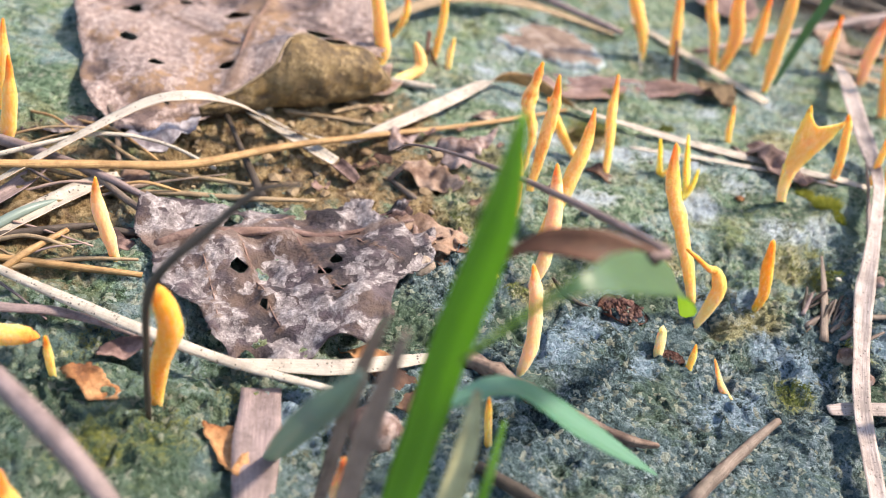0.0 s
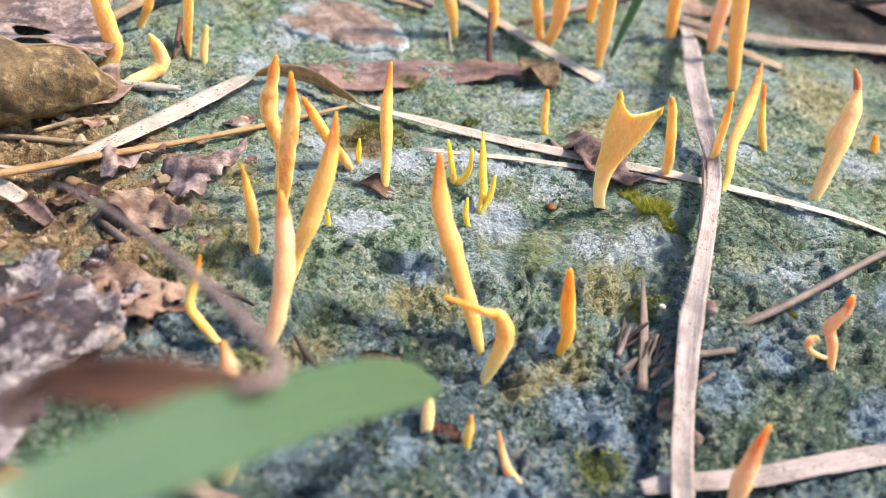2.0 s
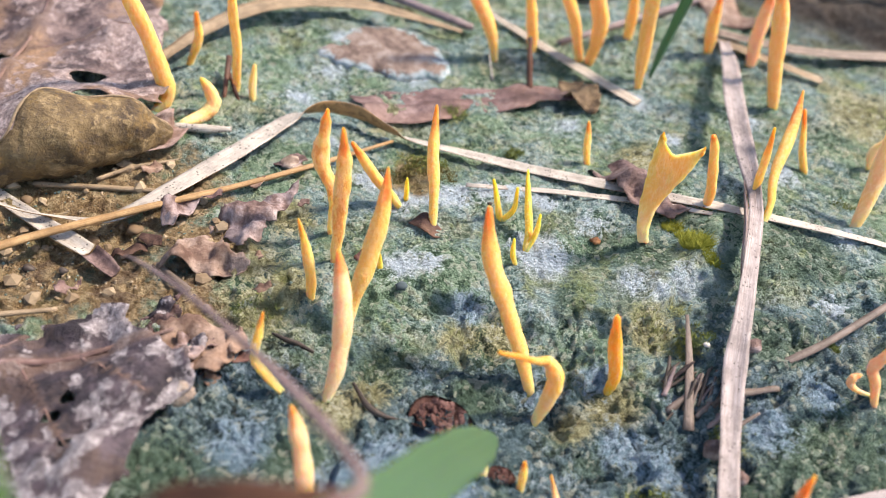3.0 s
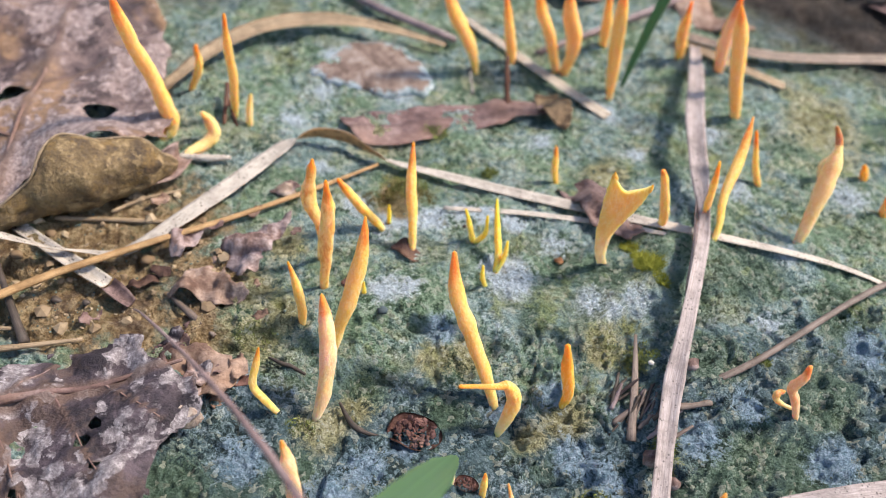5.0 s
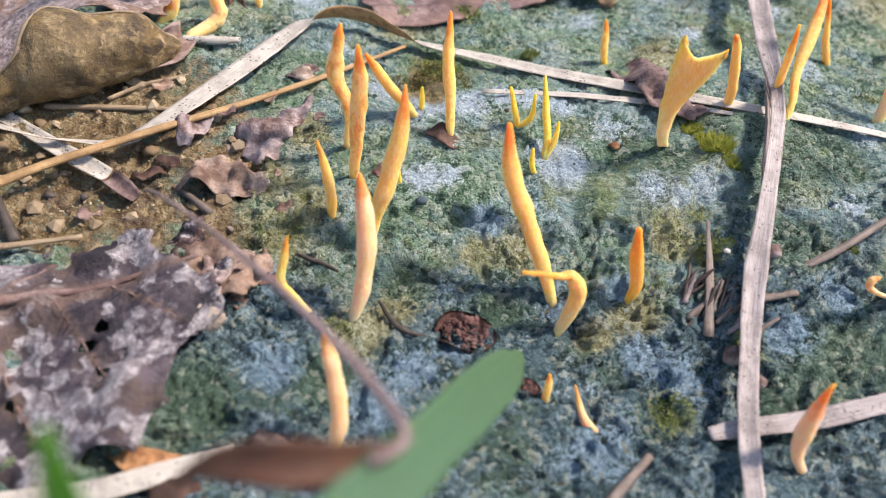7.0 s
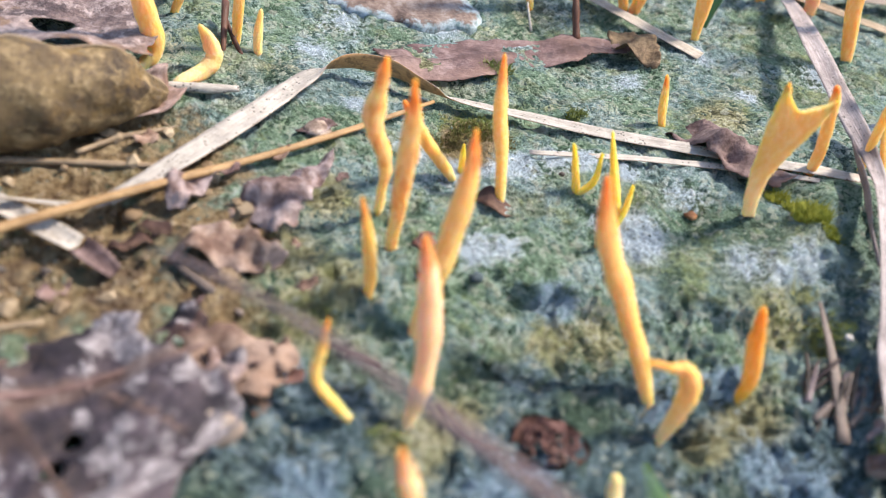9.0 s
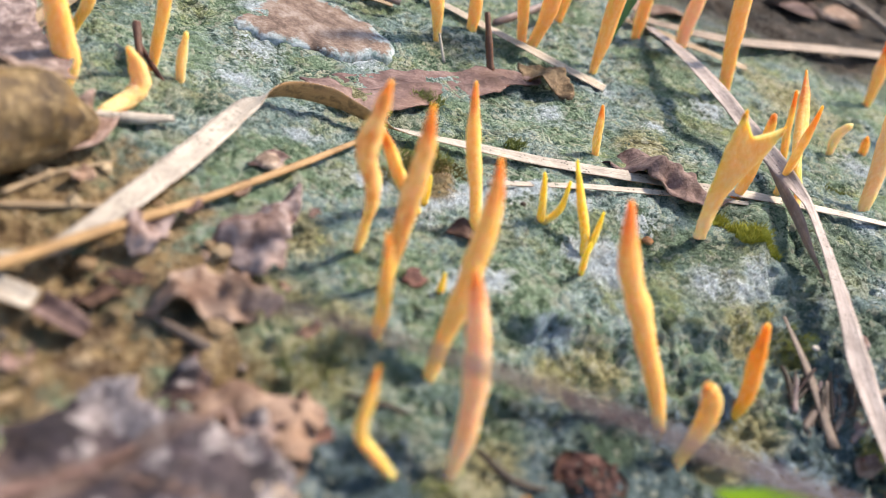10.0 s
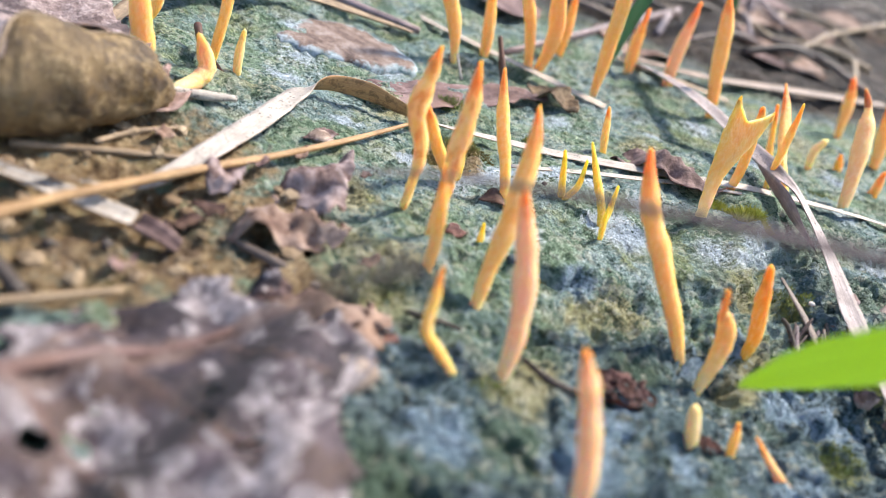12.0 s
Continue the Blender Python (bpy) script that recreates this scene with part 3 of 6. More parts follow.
def ribbon(points, turns=(0,), curl=0.25, thick=0.22, steps=7, across=6, wave=0.25, seed=0, facing=(0, 0, 1.0)):
    """A dry blade through points of x, y, z, width; turns: its roll in degrees at even steps; curl: how far its edges rise; facing: where its upper face looks."""
    line = smooth_line(points, steps)
    n = len(line)
    tang = np.gradient(line[:, :3], axis=0)
    tang /= np.linalg.norm(tang, axis=1)[:, None] + 1e-9
    side = np.cross(tang, facing)
    side /= np.linalg.norm(side, axis=1)[:, None] + 1e-9
    up = np.cross(side, tang)
    if line.shape[1] > 4:
        roll = np.radians(line[:, 4])
    else:
        roll = np.radians(np.interp(np.linspace(0, 1, n), np.linspace(0, 1, len(turns)), turns)) if len(turns) > 1 else np.full(n, radians(turns[0]))
    run = np.r_[0, np.cumsum(np.linalg.norm(np.diff(line[:, :3], axis=0), axis=1))]
    bm = bmesh.new()
    fibre = bm.verts.layers.float_vector.new("fibre")
    tops, lows = [], []
    for k in range(n):
        c, s = math.cos(roll[k]), math.sin(roll[k])
        a, b = c * side[k] + s * up[k], c * up[k] - s * side[k]
        w = max(line[k, 3], 0.25) * (1 + 0.07 * float(lumps(run[k], seed * 5.0, 3.0, seed)))
        top, low = [], []
        for i in range(across + 1):
            u = i / across - 0.5
            rise = curl * w * (4 * u * u - 0.4) + wave * 0.35 * float(lumps(run[k] * 0.6 + 50 * seed, u * 3, 2.0, seed + 3)) * abs(u) * 2
            mid_rib = 0.015 * w * math.exp(-((u / 0.08) ** 2)) * (curl > 0)
            for dz, keep in ((thick / 2 - mid_rib, top), (-thick / 2 - mid_rib, low)):
                v = bm.verts.new(line[k, :3] + a * (u * w) + b * (rise + dz * (1 - 0.5 * abs(2 * u) ** 3)))
                v[fibre] = ((u * w + (dz < 0) * 9) * MM, run[k] * MM, 0)
                keep.append(v)
        tops.append(top)
        lows.append(low)
    for k in range(n - 1):
        for i in range(across):
            bm.faces.new((tops[k][i], tops[k][i + 1], tops[k + 1][i + 1], tops[k + 1][i]))
            bm.faces.new((lows[k][i], lows[k + 1][i], lows[k + 1][i + 1], lows[k][i + 1]))
        bm.faces.new((tops[k][0], tops[k + 1][0], lows[k + 1][0], lows[k][0]))
        bm.faces.new((tops[k][-1], lows[k][-1], lows[k + 1][-1], tops[k + 1][-1]))
    for k in (0, n - 1):
        for i in range(across):
            bm.faces.new((tops[k][i], lows[k][i], lows[k][i + 1], tops[k][i + 1]))
    return bm


def straw(points, label, mat=STRAW, turns=(0,), name="dried_grass", category="dry grass", rib=True, **how):
    """A dry blade with its midrib, as one thing."""
    straw.count += 1
    at = points[0][:3]
    if not rib:
        return tagged(part(name, ribbon(points, turns, seed=straw.count, **how), mat, place=at), label, category, "dry blades and stalks")
    it = thing(name, at, label, category, "dry blades and stalks")
    part("blade", ribbon(points, turns, seed=straw.count, **how), mat, it, place=at)
    low = how.get("curl", 0.25)
    part("midrib", tube([(p[0], p[1], p[2] - low * p[3] * 0.45, max(0.08, 0.03 * p[3])) for p in points], 7, 6, 0.1, 1.0, straw.count), mat, it, place=at)
    return it


straw.count = 0


def stick(points, label, mat=TWIG, name="twig", category="twig", wrinkle=0.16, round_of=8, flat=1.0):
    """points: x, y, z, width."""
    straw.count += 1
    pts = [(x, y, z, w / 2) for x, y, z, w in points]
    return tagged(part(name, tube(pts, 6, round_of, wrinkle, flat, straw.count, closed_tip=False), mat, place=points[0][:3]), label, category, "twigs and stalks")


def inside(x, y, outline):
    hit = np.zeros(np.shape(x), bool)
    for (ax, ay), (bx, by) in zip(outline, outline[1:] + outline[:1]):
        cross = ((ay > y) != (by > y)) & (x < (bx - ax) * (y - ay) / (by - ay + 1e-12) + ax)
        hit ^= cross
    return hit


def nearest_on(x, y, outline):
    best = None
    for (ax, ay), (bx, by) in zip(outline, outline[1:] + outline[:1]):
        dx, dy = bx - ax, by - ay
        u = min(1.0, max(0.0, ((x - ax) * dx + (y - ay) * dy) / (dx * dx + dy * dy + 1e-12)))
        q = (ax + u * dx, ay + u * dy)
        d = math.hypot(q[0] - x, q[1] - y)
        if best is None or d < best[0]:
            best = (d, q)
    return best


def ragged(outline, steps=5, tooth=0.8, seed=0):
    """A closed smooth outline with torn, uneven edges."""
    loop = [tuple(p) for p in outline]
    line = smooth_line(loop + loop[:1], steps)[:-1]
    out = []
    for k, (x, y) in enumerate(line):
        out.append((x + tooth * float(lumps(k * 1.0, seed * 9.0, 1.7, seed)), y + tooth * float(lumps(k * 1.0, seed * 9.0 + 40, 1.7, seed + 1))))
    return out


def leaf_sheet(outline, height, holes=(), veins=(), cell=0.9, thick=0.18):
    """A dead leaf: an outline in x, y, its height, holes as (x, y, radius), veins as ((x, y), (x, y), width)."""
    xs = [p[0] for p in outline]
    ys = [p[1] for p in outline]
    gx, gy = np.arange(min(xs) - cell, max(xs) + 2 * cell, cell), np.arange(min(ys) - cell, max(ys) + 2 * cell, cell)
    X, Y = np.meshgrid(gx, gy)
    ok = inside(X, Y, outline)
    for hx, hy, r in holes:
        wob = r * (1 + 0.3 * lumps(np.arctan2(Y - hy, X - hx) * 2 + hx, hy + 0 * X, 1.0, 4))
        ok &= np.hypot(X - hx, Y - hy) > wob
    bm = bmesh.new()
    vein = bm.verts.layers.float.new("vein")
    made = {}

    def vert(j, i):
        if (j, i) not in made:
            x, y = float(X[j, i]), float(Y[j, i])
            if not ok[j, i]:
                if inside(np.array(x), np.array(y), outline):
                    h = min(holes, key=lambda q: math.hypot(x - q[0], y - q[1]) - q[2])
                    d = math.hypot(x - h[0], y - h[1]) + 1e-6
                    r = h[2] * (1 + 0.3 * float(lumps(math.atan2(y - h[1], x - h[0]) * 2 + h[0], h[1], 1.0, 4)))
                    x, y = h[0] + (x - h[0]) / d * r, h[1] + (y - h[1]) / d * r
                else:
                    x, y = nearest_on(x, y, outline)[1]
            on = 0.0
            for (ax, ay), (bx, by), w in veins:
                dx, dy = bx - ax, by - ay
                u = min(1.0, max(0.0, ((x - ax) * dx + (y - ay) * dy) / (dx * dx + dy * dy)))
                on = max(on, 1 - math.hypot(ax + u * dx - x, ay + u * dy - y) / (w * (1.2 - 0.7 * u)))
            z = height(x, y) + 0.35 * max(on, 0)
            pair = []
            for dz in (thick / 2, -thick / 2):
                v = bm.verts.new((x, y, z + dz))
                v[vein] = max(on, 0.0)
                pair.append(v)
            made[j, i] = pair
        return made[j, i]

    count = {}
    for j in range(len(gy) - 1):
        for i in range(len(gx) - 1):
            ring = [(j, i), (j, i + 1), (j + 1, i + 1), (j + 1, i)]
            if sum(ok[q] for q in ring) < 2:
                continue
            quad = [vert(*q) for q in ring]
            bm.faces.new([q[0] for q in quad])
            bm.faces.new([q[1] for q in reversed(quad)])
            for a, b in zip(ring, ring[1:] + ring[:1]):
                count[a, b] = True
    for a, b in count:
        if (b, a) not in count:
            bm.faces.new((made[a][0], made[a][1], made[b][1], made[b][0]))
    return bm


def dead_leaf(outline, height, label, mat, holes=(), veins=(), tooth=0.8, seed=1, cell=0.9, name="dead_leaf"):
    """A dead leaf; where it has veins, its lamina and each vein are parts."""
    edge = ragged(outline, 6, tooth, seed)
    at = (*outline[0], on_ground(*outline[0]))
    if not veins:
        return tagged(part(name, leaf_sheet(edge, height, holes, veins, cell), mat, place=at), label, "dead leaf", "leaf litter")
    it = thing(name, at, label, "dead leaf", "leaf litter")
    part("lamina", leaf_sheet(edge, height, holes, veins, cell), mat, it, place=at)
    for k, ((ax, ay), (bx, by), w) in enumerate(veins):
        line = []
        for u in np.linspace(0.02, 0.96, 7):
            x = ax + u * (bx - ax) + 0.5 * w * float(lumps(u * 6, k * 3.0, 1.5, seed))
            y = ay + u * (by - ay)
            line.append((x, y, height(x, y) + 0.12, 0.34 * w * (1.1 - 0.8 * u)))
        made = part("midrib" if k == 0 else "vein", tube(line, 4, 7, 0.15, 0.7, seed + k), LEAF_VIOLET, it if k == 0 else rib, place=at)
        rib = made if k == 0 else rib
    return it


# ---- the ground ----


def build_ground():
    def steps(low, high):
        inner = np.arange(low, high + 0.01, 0.32)
        outer = np.cumsum(0.5 * 1.085 ** np.arange(1, 80))
        return np.r_[(low - outer)[::-1], inner, high + outer]

    gx, gy = steps(-112, 78), steps(-82, 88)
    X, Y = np.meshgrid(gx, gy)
    Z = crust(X, Y)
    nx, ny = len(gx), len(gy)
    idx = np.arange(nx * ny).reshape(ny, nx)
    faces = np.stack([idx[:-1, :-1], idx[:-1, 1:], idx[1:, 1:], idx[1:, :-1]], -1).reshape(-1, 4)
    data = bpy.data.meshes.new("ground")
    data.vertices.add(nx * ny)
    data.vertices.foreach_set("co", np.stack([X, Y, Z], -1).ravel())
    data.loops.add(faces.size)
    data.loops.foreach_set("vertex_index", faces.ravel())
    data.polygons.add(len(faces))
    data.polygons.foreach_set("loop_start", np.arange(0, faces.size, 4))
    data.polygons.foreach_set("use_smooth", np.ones(len(faces), bool))
    data.update()
    masks = {
        "chalk": np.maximum(blob(X, Y, [(3.2, 0.7, 4.4), (0.4, 2.6, 3.0), (-7.2, 15.6, 3.2), (-12.5, 13.8, 3.2), (-3.0, 15.0, 2.6), (-21.5, 12.0, 3.2), (-17.0, 12.6, 2.6), (3.0, 13.4, 2.4)]), 0.80 * blob(X, Y, [(18.5, -3.4, 4.2), (26.2, -2.8, 3.4), (22.6, -6.0, 3.0), (-20.0, -5.6, 3.6), (-15.6, -4.6, 2.4), (11.5, 9.0, 3.4), (-41.2, 49.0, 5.0), (-24.0, 51.0, 3.4), (-42.0, 61.0, 3.4), (44.8, 48.2, 4), (73.0, 33.0, 5), (-38, 24, 2.5), (48, 30, 4), (-28.0, 15.0, 3.0), (-12.0, 48.0, 3.0), (8.0, 40.0, 3.4), (28.0, 38.0, 3.0), (-46.0, 38.0, 3.0), (22.0, 52.0, 3.4), (56.0, 12.0, 3.0), (50.0, -5.0, 2.6)])) + 0.12 * (lumps(X, Y, 17, 71) - 0.2),
        "blue": 0.9 * blob(X, Y, [(-38, -42.6, 4.6), (36.3, -28.5, 3.6), (15.4, -33.4, 4.0), (3.5, -26.7, 2.6), (9.0, -50.0, 5), (59.0, -30.5, 4), (68, -8, 4), (12.0, -22.4, 2.4), (-30, -58, 3.5), (-60, -72, 6), (21, -37, 3.5), (45, -22, 3), (-7.0, -44.0, 3.0), (-18.6, -41.0, 3.4), (-12.6, -36.6, 2.6), (-23.0, -47.0, 4.0), (-42.4, -27.0, 2.0), (-9.0, -12.0, 2.2)]) + 0.16 * (lumps(X, Y, 11, 73) - 0.2),
        "moss": 0.85 * blob(X, Y, [(28.4, 5, 3), (-21, 22.5, 4.4), (48, -13, 2), (24.8, -8.0, 2.6), (-2.7, 28, 2), (-15, 38, 3.5), (26, -16, 3), (19, -42, 4), (31, -32, 3), (-76, -80, 6), (-92, -66, 5), (-68, -70, 4), (-84, -84, 6)]) + 0.18 * (lumps(X, Y, 15, 75) - 0.35),
        "tan": 0.9 * blob(X, Y, [(20.6, -12.6, 4.2), (14.4, -27.0, 4.4), (-26.4, -34.2, 4.6), (-22.0, -30.2, 3.4), (72, 56, 9), (-37.6, -14.0, 5.0), (8.6, -31.0, 3.0), (-3.0, -16.4, 4.0), (-9.0, -17.4, 3.6), (-44.0, -9.0, 5.5), (-41.0, -19.0, 5.0), (-47.0, -20.0, 4.0), (-40.0, 3.0, 4.0), (-26.0, 34.0, 3.4), (22.0, 30.0, 3.6)]) + 0.5 * np.clip((Y - 20) / 10, 0, 1) * np.clip(lumps(X, Y, 10, 85) + 0.35 * lumps(X, Y, 3, 87), 0, 1),
        "deep": 0.9 * blob(X, Y, [(8.4, -7.6, 3.6), (21.0, 2.4, 4.2), (14.0, 2.6, 3.4), (-21.0, -26.0, 4.2), (-47.5, -49, 7), (-30, -44, 5), (47.9, 5.6, 7), (65, -1.4, 6), (36.0, 0.0, 4.0), (40.0, -15.0, 5), (-6.0, -28.0, 4.0), (45.0, -31.0, 6), (58.0, -20.0, 7), (46.0, -24.0, 4), (34.0, 34.0, 4.0), (30.0, 8.0, 2.4), (42.0, -33.0, 7.0), (55.0, -33.0, 8.0), (36.0, -40.0, 5.0), (-80.0, -88.0, 12.0), (-95.0, -77.0, 9.0), (-65.0, -96.0, 9.0), (-104.0, -92.0, 10.0)]) + 0.10 * lumps(X, Y, 12, 97),
        # Lower bench and near ground: teal algae plus shade put into the colour.
        "teal_shade": np.maximum(0.9 * np.clip((lip_line(X, Y) - 5.0 - Y + 6 * lumps(X, Y, 14, 77)) / 12, 0, 1) * np.clip((X + 62) / 12, 0, 1), 0.45 * np.clip((-52 - Y + 7 * lumps(X, Y, 14, 79)) / 10, 0, 1)),
        "soil": blob(X, Y, SOIL),
        "litter": np.maximum(np.clip((np.hypot(X - 5, Y + 10) - 104) / 22, 0, 1) * np.clip((Y - 72) / 14 + 0.5, 0, 1), np.clip((np.hypot(X + 15, Y + 10) - 185 + 25 * lumps(X, Y, 40, 99)) / 30, 0, 1)),
    }
    for name, values in masks.items():
        data.attributes.new(name, "FLOAT", "POINT").data.foreach_set("value", values.ravel())
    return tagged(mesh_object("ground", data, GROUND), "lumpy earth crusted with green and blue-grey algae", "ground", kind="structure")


build_ground()

# ---- club fungi ----
WITHERED = fungus_material("withered_flesh", (0.50, 0.16, 0.05), (0.36, 0.10, 0.035), (0.16, 0.05, 0.025))
FLESH_SOFT = fungus_material("soft_peach_flesh", (0.88, 0.62, 0.38), (0.90, 0.52, 0.22), (0.90, 0.46, 0.17))
FLESH_ORANGE = fungus_material("bright_orange_flesh", (0.88, 0.52, 0.13), (0.90, 0.38, 0.025), (0.86, 0.24, 0.008))
YELLOW = "slender yellow-orange club fungus with a darker orange tip"
PITTED = "tall orange club fungus, pitted and wrinkled along its sides"
PEACH = "stout peach-coloured club fungus with a burnt orange tip"
TINY = "tiny yellow club fungus just out of the crust"
FAR = "upright yellow club fungus in a loose clump"

club([(-33.2, 0.1, 0.8, 0.63), (-33.0, 1.1, 8.8, 0.8), (-35.1, 1.8, 15.0, 1.25), (-34.6, 2.5, 20.0, 1.08), (-34.2, 3.1, 24.0, 0.28)], PITTED, FLESH_PIT, wrinkle=0.16)
club([(-31.1, -7.3, 0.1, 0.71), (-30.8, -5.3, 10.4, 1.07), (-30.4, -3.8, 18.8, 1.32), (-30.8, -2.6, 25.3, 0.27)], PITTED, FLESH_PIT, wrinkle=0.16)
club([(-27.5, -19.7, -0.2, 0.8), (-26.2, -17.2, 5.0, 1.15), (-24.6, -14.3, 11.0, 1.4), (-23.4, -10.7, 17.9, 1.15), (-23.3, -7.6, 23.2, 0.24)], "curved bright orange club fungus leaning over the crust", FLESH)
club([(-22.6, 10.2, 0.1, 0.7), (-24.6, 10.1, 2.6, 0.85), (-27.0, 9.9, 6.0, 0.95), (-29.4, 9.7, 10.0, 0.8), (-31.2, 9.6, 12.9, 0.28)], "yellow club fungus leaning towards its neighbours", FLESH)
club([(-33.7, -15.4, -1.2, 0.65), (-33.3, -14.7, 4.3, 0.82), (-34.3, -14.0, 11.1, 0.7), (-35.5, -13.5, 16.2, 0.18)], YELLOW)
club([(-28.0, -32.9, -0.2, 0.69), (-26.6, -29.8, 4.6, 1.2), (-26.7, -26.1, 10.5, 1.45), (-27.6, -23.1, 15.3, 1.2), (-28.3, -21.1, 18.7, 0.31)], PEACH, FLESH_PALE)
club([(-33.6, -33.1, 0.1, 0.53), (-36.6, -32.0, 2.7, 0.66), (-38.4, -30.9, 4.8, 0.65), (-38.0, -29.1, 8.4, 0.6), (-37.5, -27.6, 11.2, 0.17)], "thin yellow club fungus with a bent foot", FLESH)
club([(-27.9, -54.3, 0.3, 0.65), (-27.0, -51.6, 5.7, 1.15), (-28.0, -48.4, 11.8, 1.08), (-28.8, -46.9, 14.7, 0.88), (-29.5, -45.9, 16.6, 0.32)], PEACH, FLESH_PALE)
club([(2.2, -25.9, -1.8, 0.76), (-0.1, -23.0, 3.3, 1.12), (-3.6, -19.1, 10.0, 1.42), (-7.0, -15.3, 16.6, 1.27), (-8.0, -12.0, 22.1, 0.4)], "tall leaning yellow club fungus with a blunt orange tip", FLESH)
club([(2.7, -30.2, -2.9, 0.6), (4.3, -28.6, 1.6, 1.2), (4.8, -27.5, 5.0, 1.3), (3.3, -27.0, 7.8, 1.0), (1.4, -28.2, 9.4, 0.6), (-1.2, -30.2, 12.2, 0.42), (-4.9, -33.0, 16.3, 0.3)], "curled yellow club fungus bent over at the top", FLESH, tip_from=0.62, tip_mat=FLESH_TIP)
club([(12.7, -24.6, -2.2, 0.5), (13.9, -23.8, -0.8, 0.8), (14.2, -23.0, 2.2, 0.98), (13.0, -21.7, 7.5, 0.98), (12.2, -20.6, 12.2, 0.5)], "short smooth deep yellow club fungus with a blunt tip", FLESH_ORANGE)
club([(-16.0, 4.1, 0.9, 0.63), (-16.6, 7.6, 6.2, 0.84), (-17.7, 12.2, 11.8, 1.0), (-18.2, 16.8, 17.4, 0.26)], YELLOW)
club([(31.6, 15.3, 5.2, 0.8), (30.4, 14.6, 12.0, 0.9), (28.4, 14.0, 18.8, 0.75), (27.6, 13.8, 21.0, 0.45)], YELLOW)
club([(11.7, 26.4, 0.2, 0.5), (10.6, 26.8, 3.2, 0.66), (10.2, 27.8, 6.4, 0.66), (9.9, 28.9, 9.4, 0.24)], YELLOW)
club([(39.9, 16.1, 4.5, 0.5), (39.1, 16.3, 9.9, 0.6), (38.8, 16.5, 15.1, 0.72), (38.1, 16.8, 22.1, 0.23)], YELLOW)
club([(41.1, 11.6, 5.0, 0.68), (42.3, 14.9, 7.2, 0.65), (42.9, 20.3, 10.7, 0.9), (45.4, 26.9, 15.1, 1.05), (47.0, 33.3, 19.4, 0.2)], "long yellow club fungus leaning away over dry straw", FLESH)
club([(54.1, 33.3, 1.7, 0.65), (52.0, 34.0, 6.4, 0.7), (49.7, 35.3, 14.1, 0.35)], YELLOW)
club([(58.7, 15.3, 4.2, 0.9), (60.4, 19.8, 11.0, 1.5), (62.0, 24.6, 17.4, 1.6), (62.2, 26.4, 19.8, 0.85), (61.9, 27.6, 21.6, 0.7), (61.0, 28.8, 23.4, 0.3)], "pale orange club fungus with a withered dark tip", FLESH_SOFT, tip_from=0.74, tip_mat=WITHERED, tip_label="withered dark brown tip")
club([(52.7, -23.4, 3.4, 0.57), (51.0, -23.0, 8.1, 0.72), (49.4, -22.7, 11.0, 0.85), (50.4, -22.2, 14.1, 0.75), (50.5, -21.9, 16.6, 0.39)], "dwarf pale peach fungus with a bent top and curled side branch", FLESH_SALMON,
     branches=[[(52.2, -22.6, 4.6, 0.3), (50.4, -21.8, 4.4, 0.42), (49.2, -21.2, 5.0, 0.6), (49.2, -20.8, 6.2, 0.62), (50.0, -20.6, 6.6, 0.35)]])
club([(37.2, -48.8, -1.6, 0.69), (35.1, -48.1, 1.4, 0.91), (34.5, -46.7, 7.0, 1.22), (35.2, -44.6, 14.8, 0.25)], "peach-orange club fungus beside a dry blade", FLESH_PALE)
club([(-4.5, -41.0, -2.1, 0.75), (-4.6, -39.6, 0.2, 0.98), (-4.8, -38.6, 2.6, 0.6)], "stubby cream-yellow fungus bud on the crust", FLESH_CREAM)
club([(1.1, -42.0, -2.6, 0.5), (1.3, -40.9, -0.2, 0.66), (1.2, -40.0, 2.0, 0.22)], TINY)
club([(9.3, -45.6, -3.6, 0.55), (6.8, -44.3, -2.2, 0.63), (5.2, -40.2, -0.2, 0.2)], "small salmon-coloured curved fungus lying on the crust", FLESH_SALMON)
club([(-30.7, -68.6, 0.5, 0.59), (-31.7, -68.5, 6.2, 0.57), (-32.6, -68.4, 11.4, 0.16)], YELLOW)
club([(-97.0, -48.6, -0.3, 0.67), (-98.1, -49.0, 6.4, 1.15), (-98.8, -49.3, 12.5, 0.97), (-98.5, -49.4, 17.5, 0.22)], "pale yellow club fungus among dry stalks", FLESH_PALE)
club([(-79.2, -74.3, -0.2, 0.8), (-78.4, -74.0, 7.8, 1.3), (-76.6, -73.5, 15.6, 1.7), (-77.2, -73.6, 21.0, 1.45), (-78.2, -73.7, 23.7, 0.4)], "fat bright orange club fungus beside a dark stem", FLESH_ORANGE, wrinkle=0.05, sway=0.0)
club([(-128.5, -27.2, 0, 1.0), (-126.6, -26.1, 8.9, 1.4), (-125.6, -25.1, 18.9, 0.25)], "yellow-orange club fungus among dry straw", FLESH)
club([(-134.9, -17.4, 0, 1.0), (-133.0, -16.0, 12.3, 1.15), (-131.9, -15.2, 19.5, 0.26)], "yellow-orange club fungus among dry straw", FLESH)
club([(-95.4, -73.5, -0.1, 0.59), (-95.3, -73.4, 3.8, 0.66), (-95.2, -73.4, 7.6, 0.24)], TINY)
club([(-107.0, -72.0, 0.5, 1.0), (-105.0, -71.5, 2.6, 1.6), (-101.0, -71.0, 3.6, 1.5), (-98.8, -70.8, 3.8, 0.6)], "yellow club fungus lying flat on the crust", FLESH)
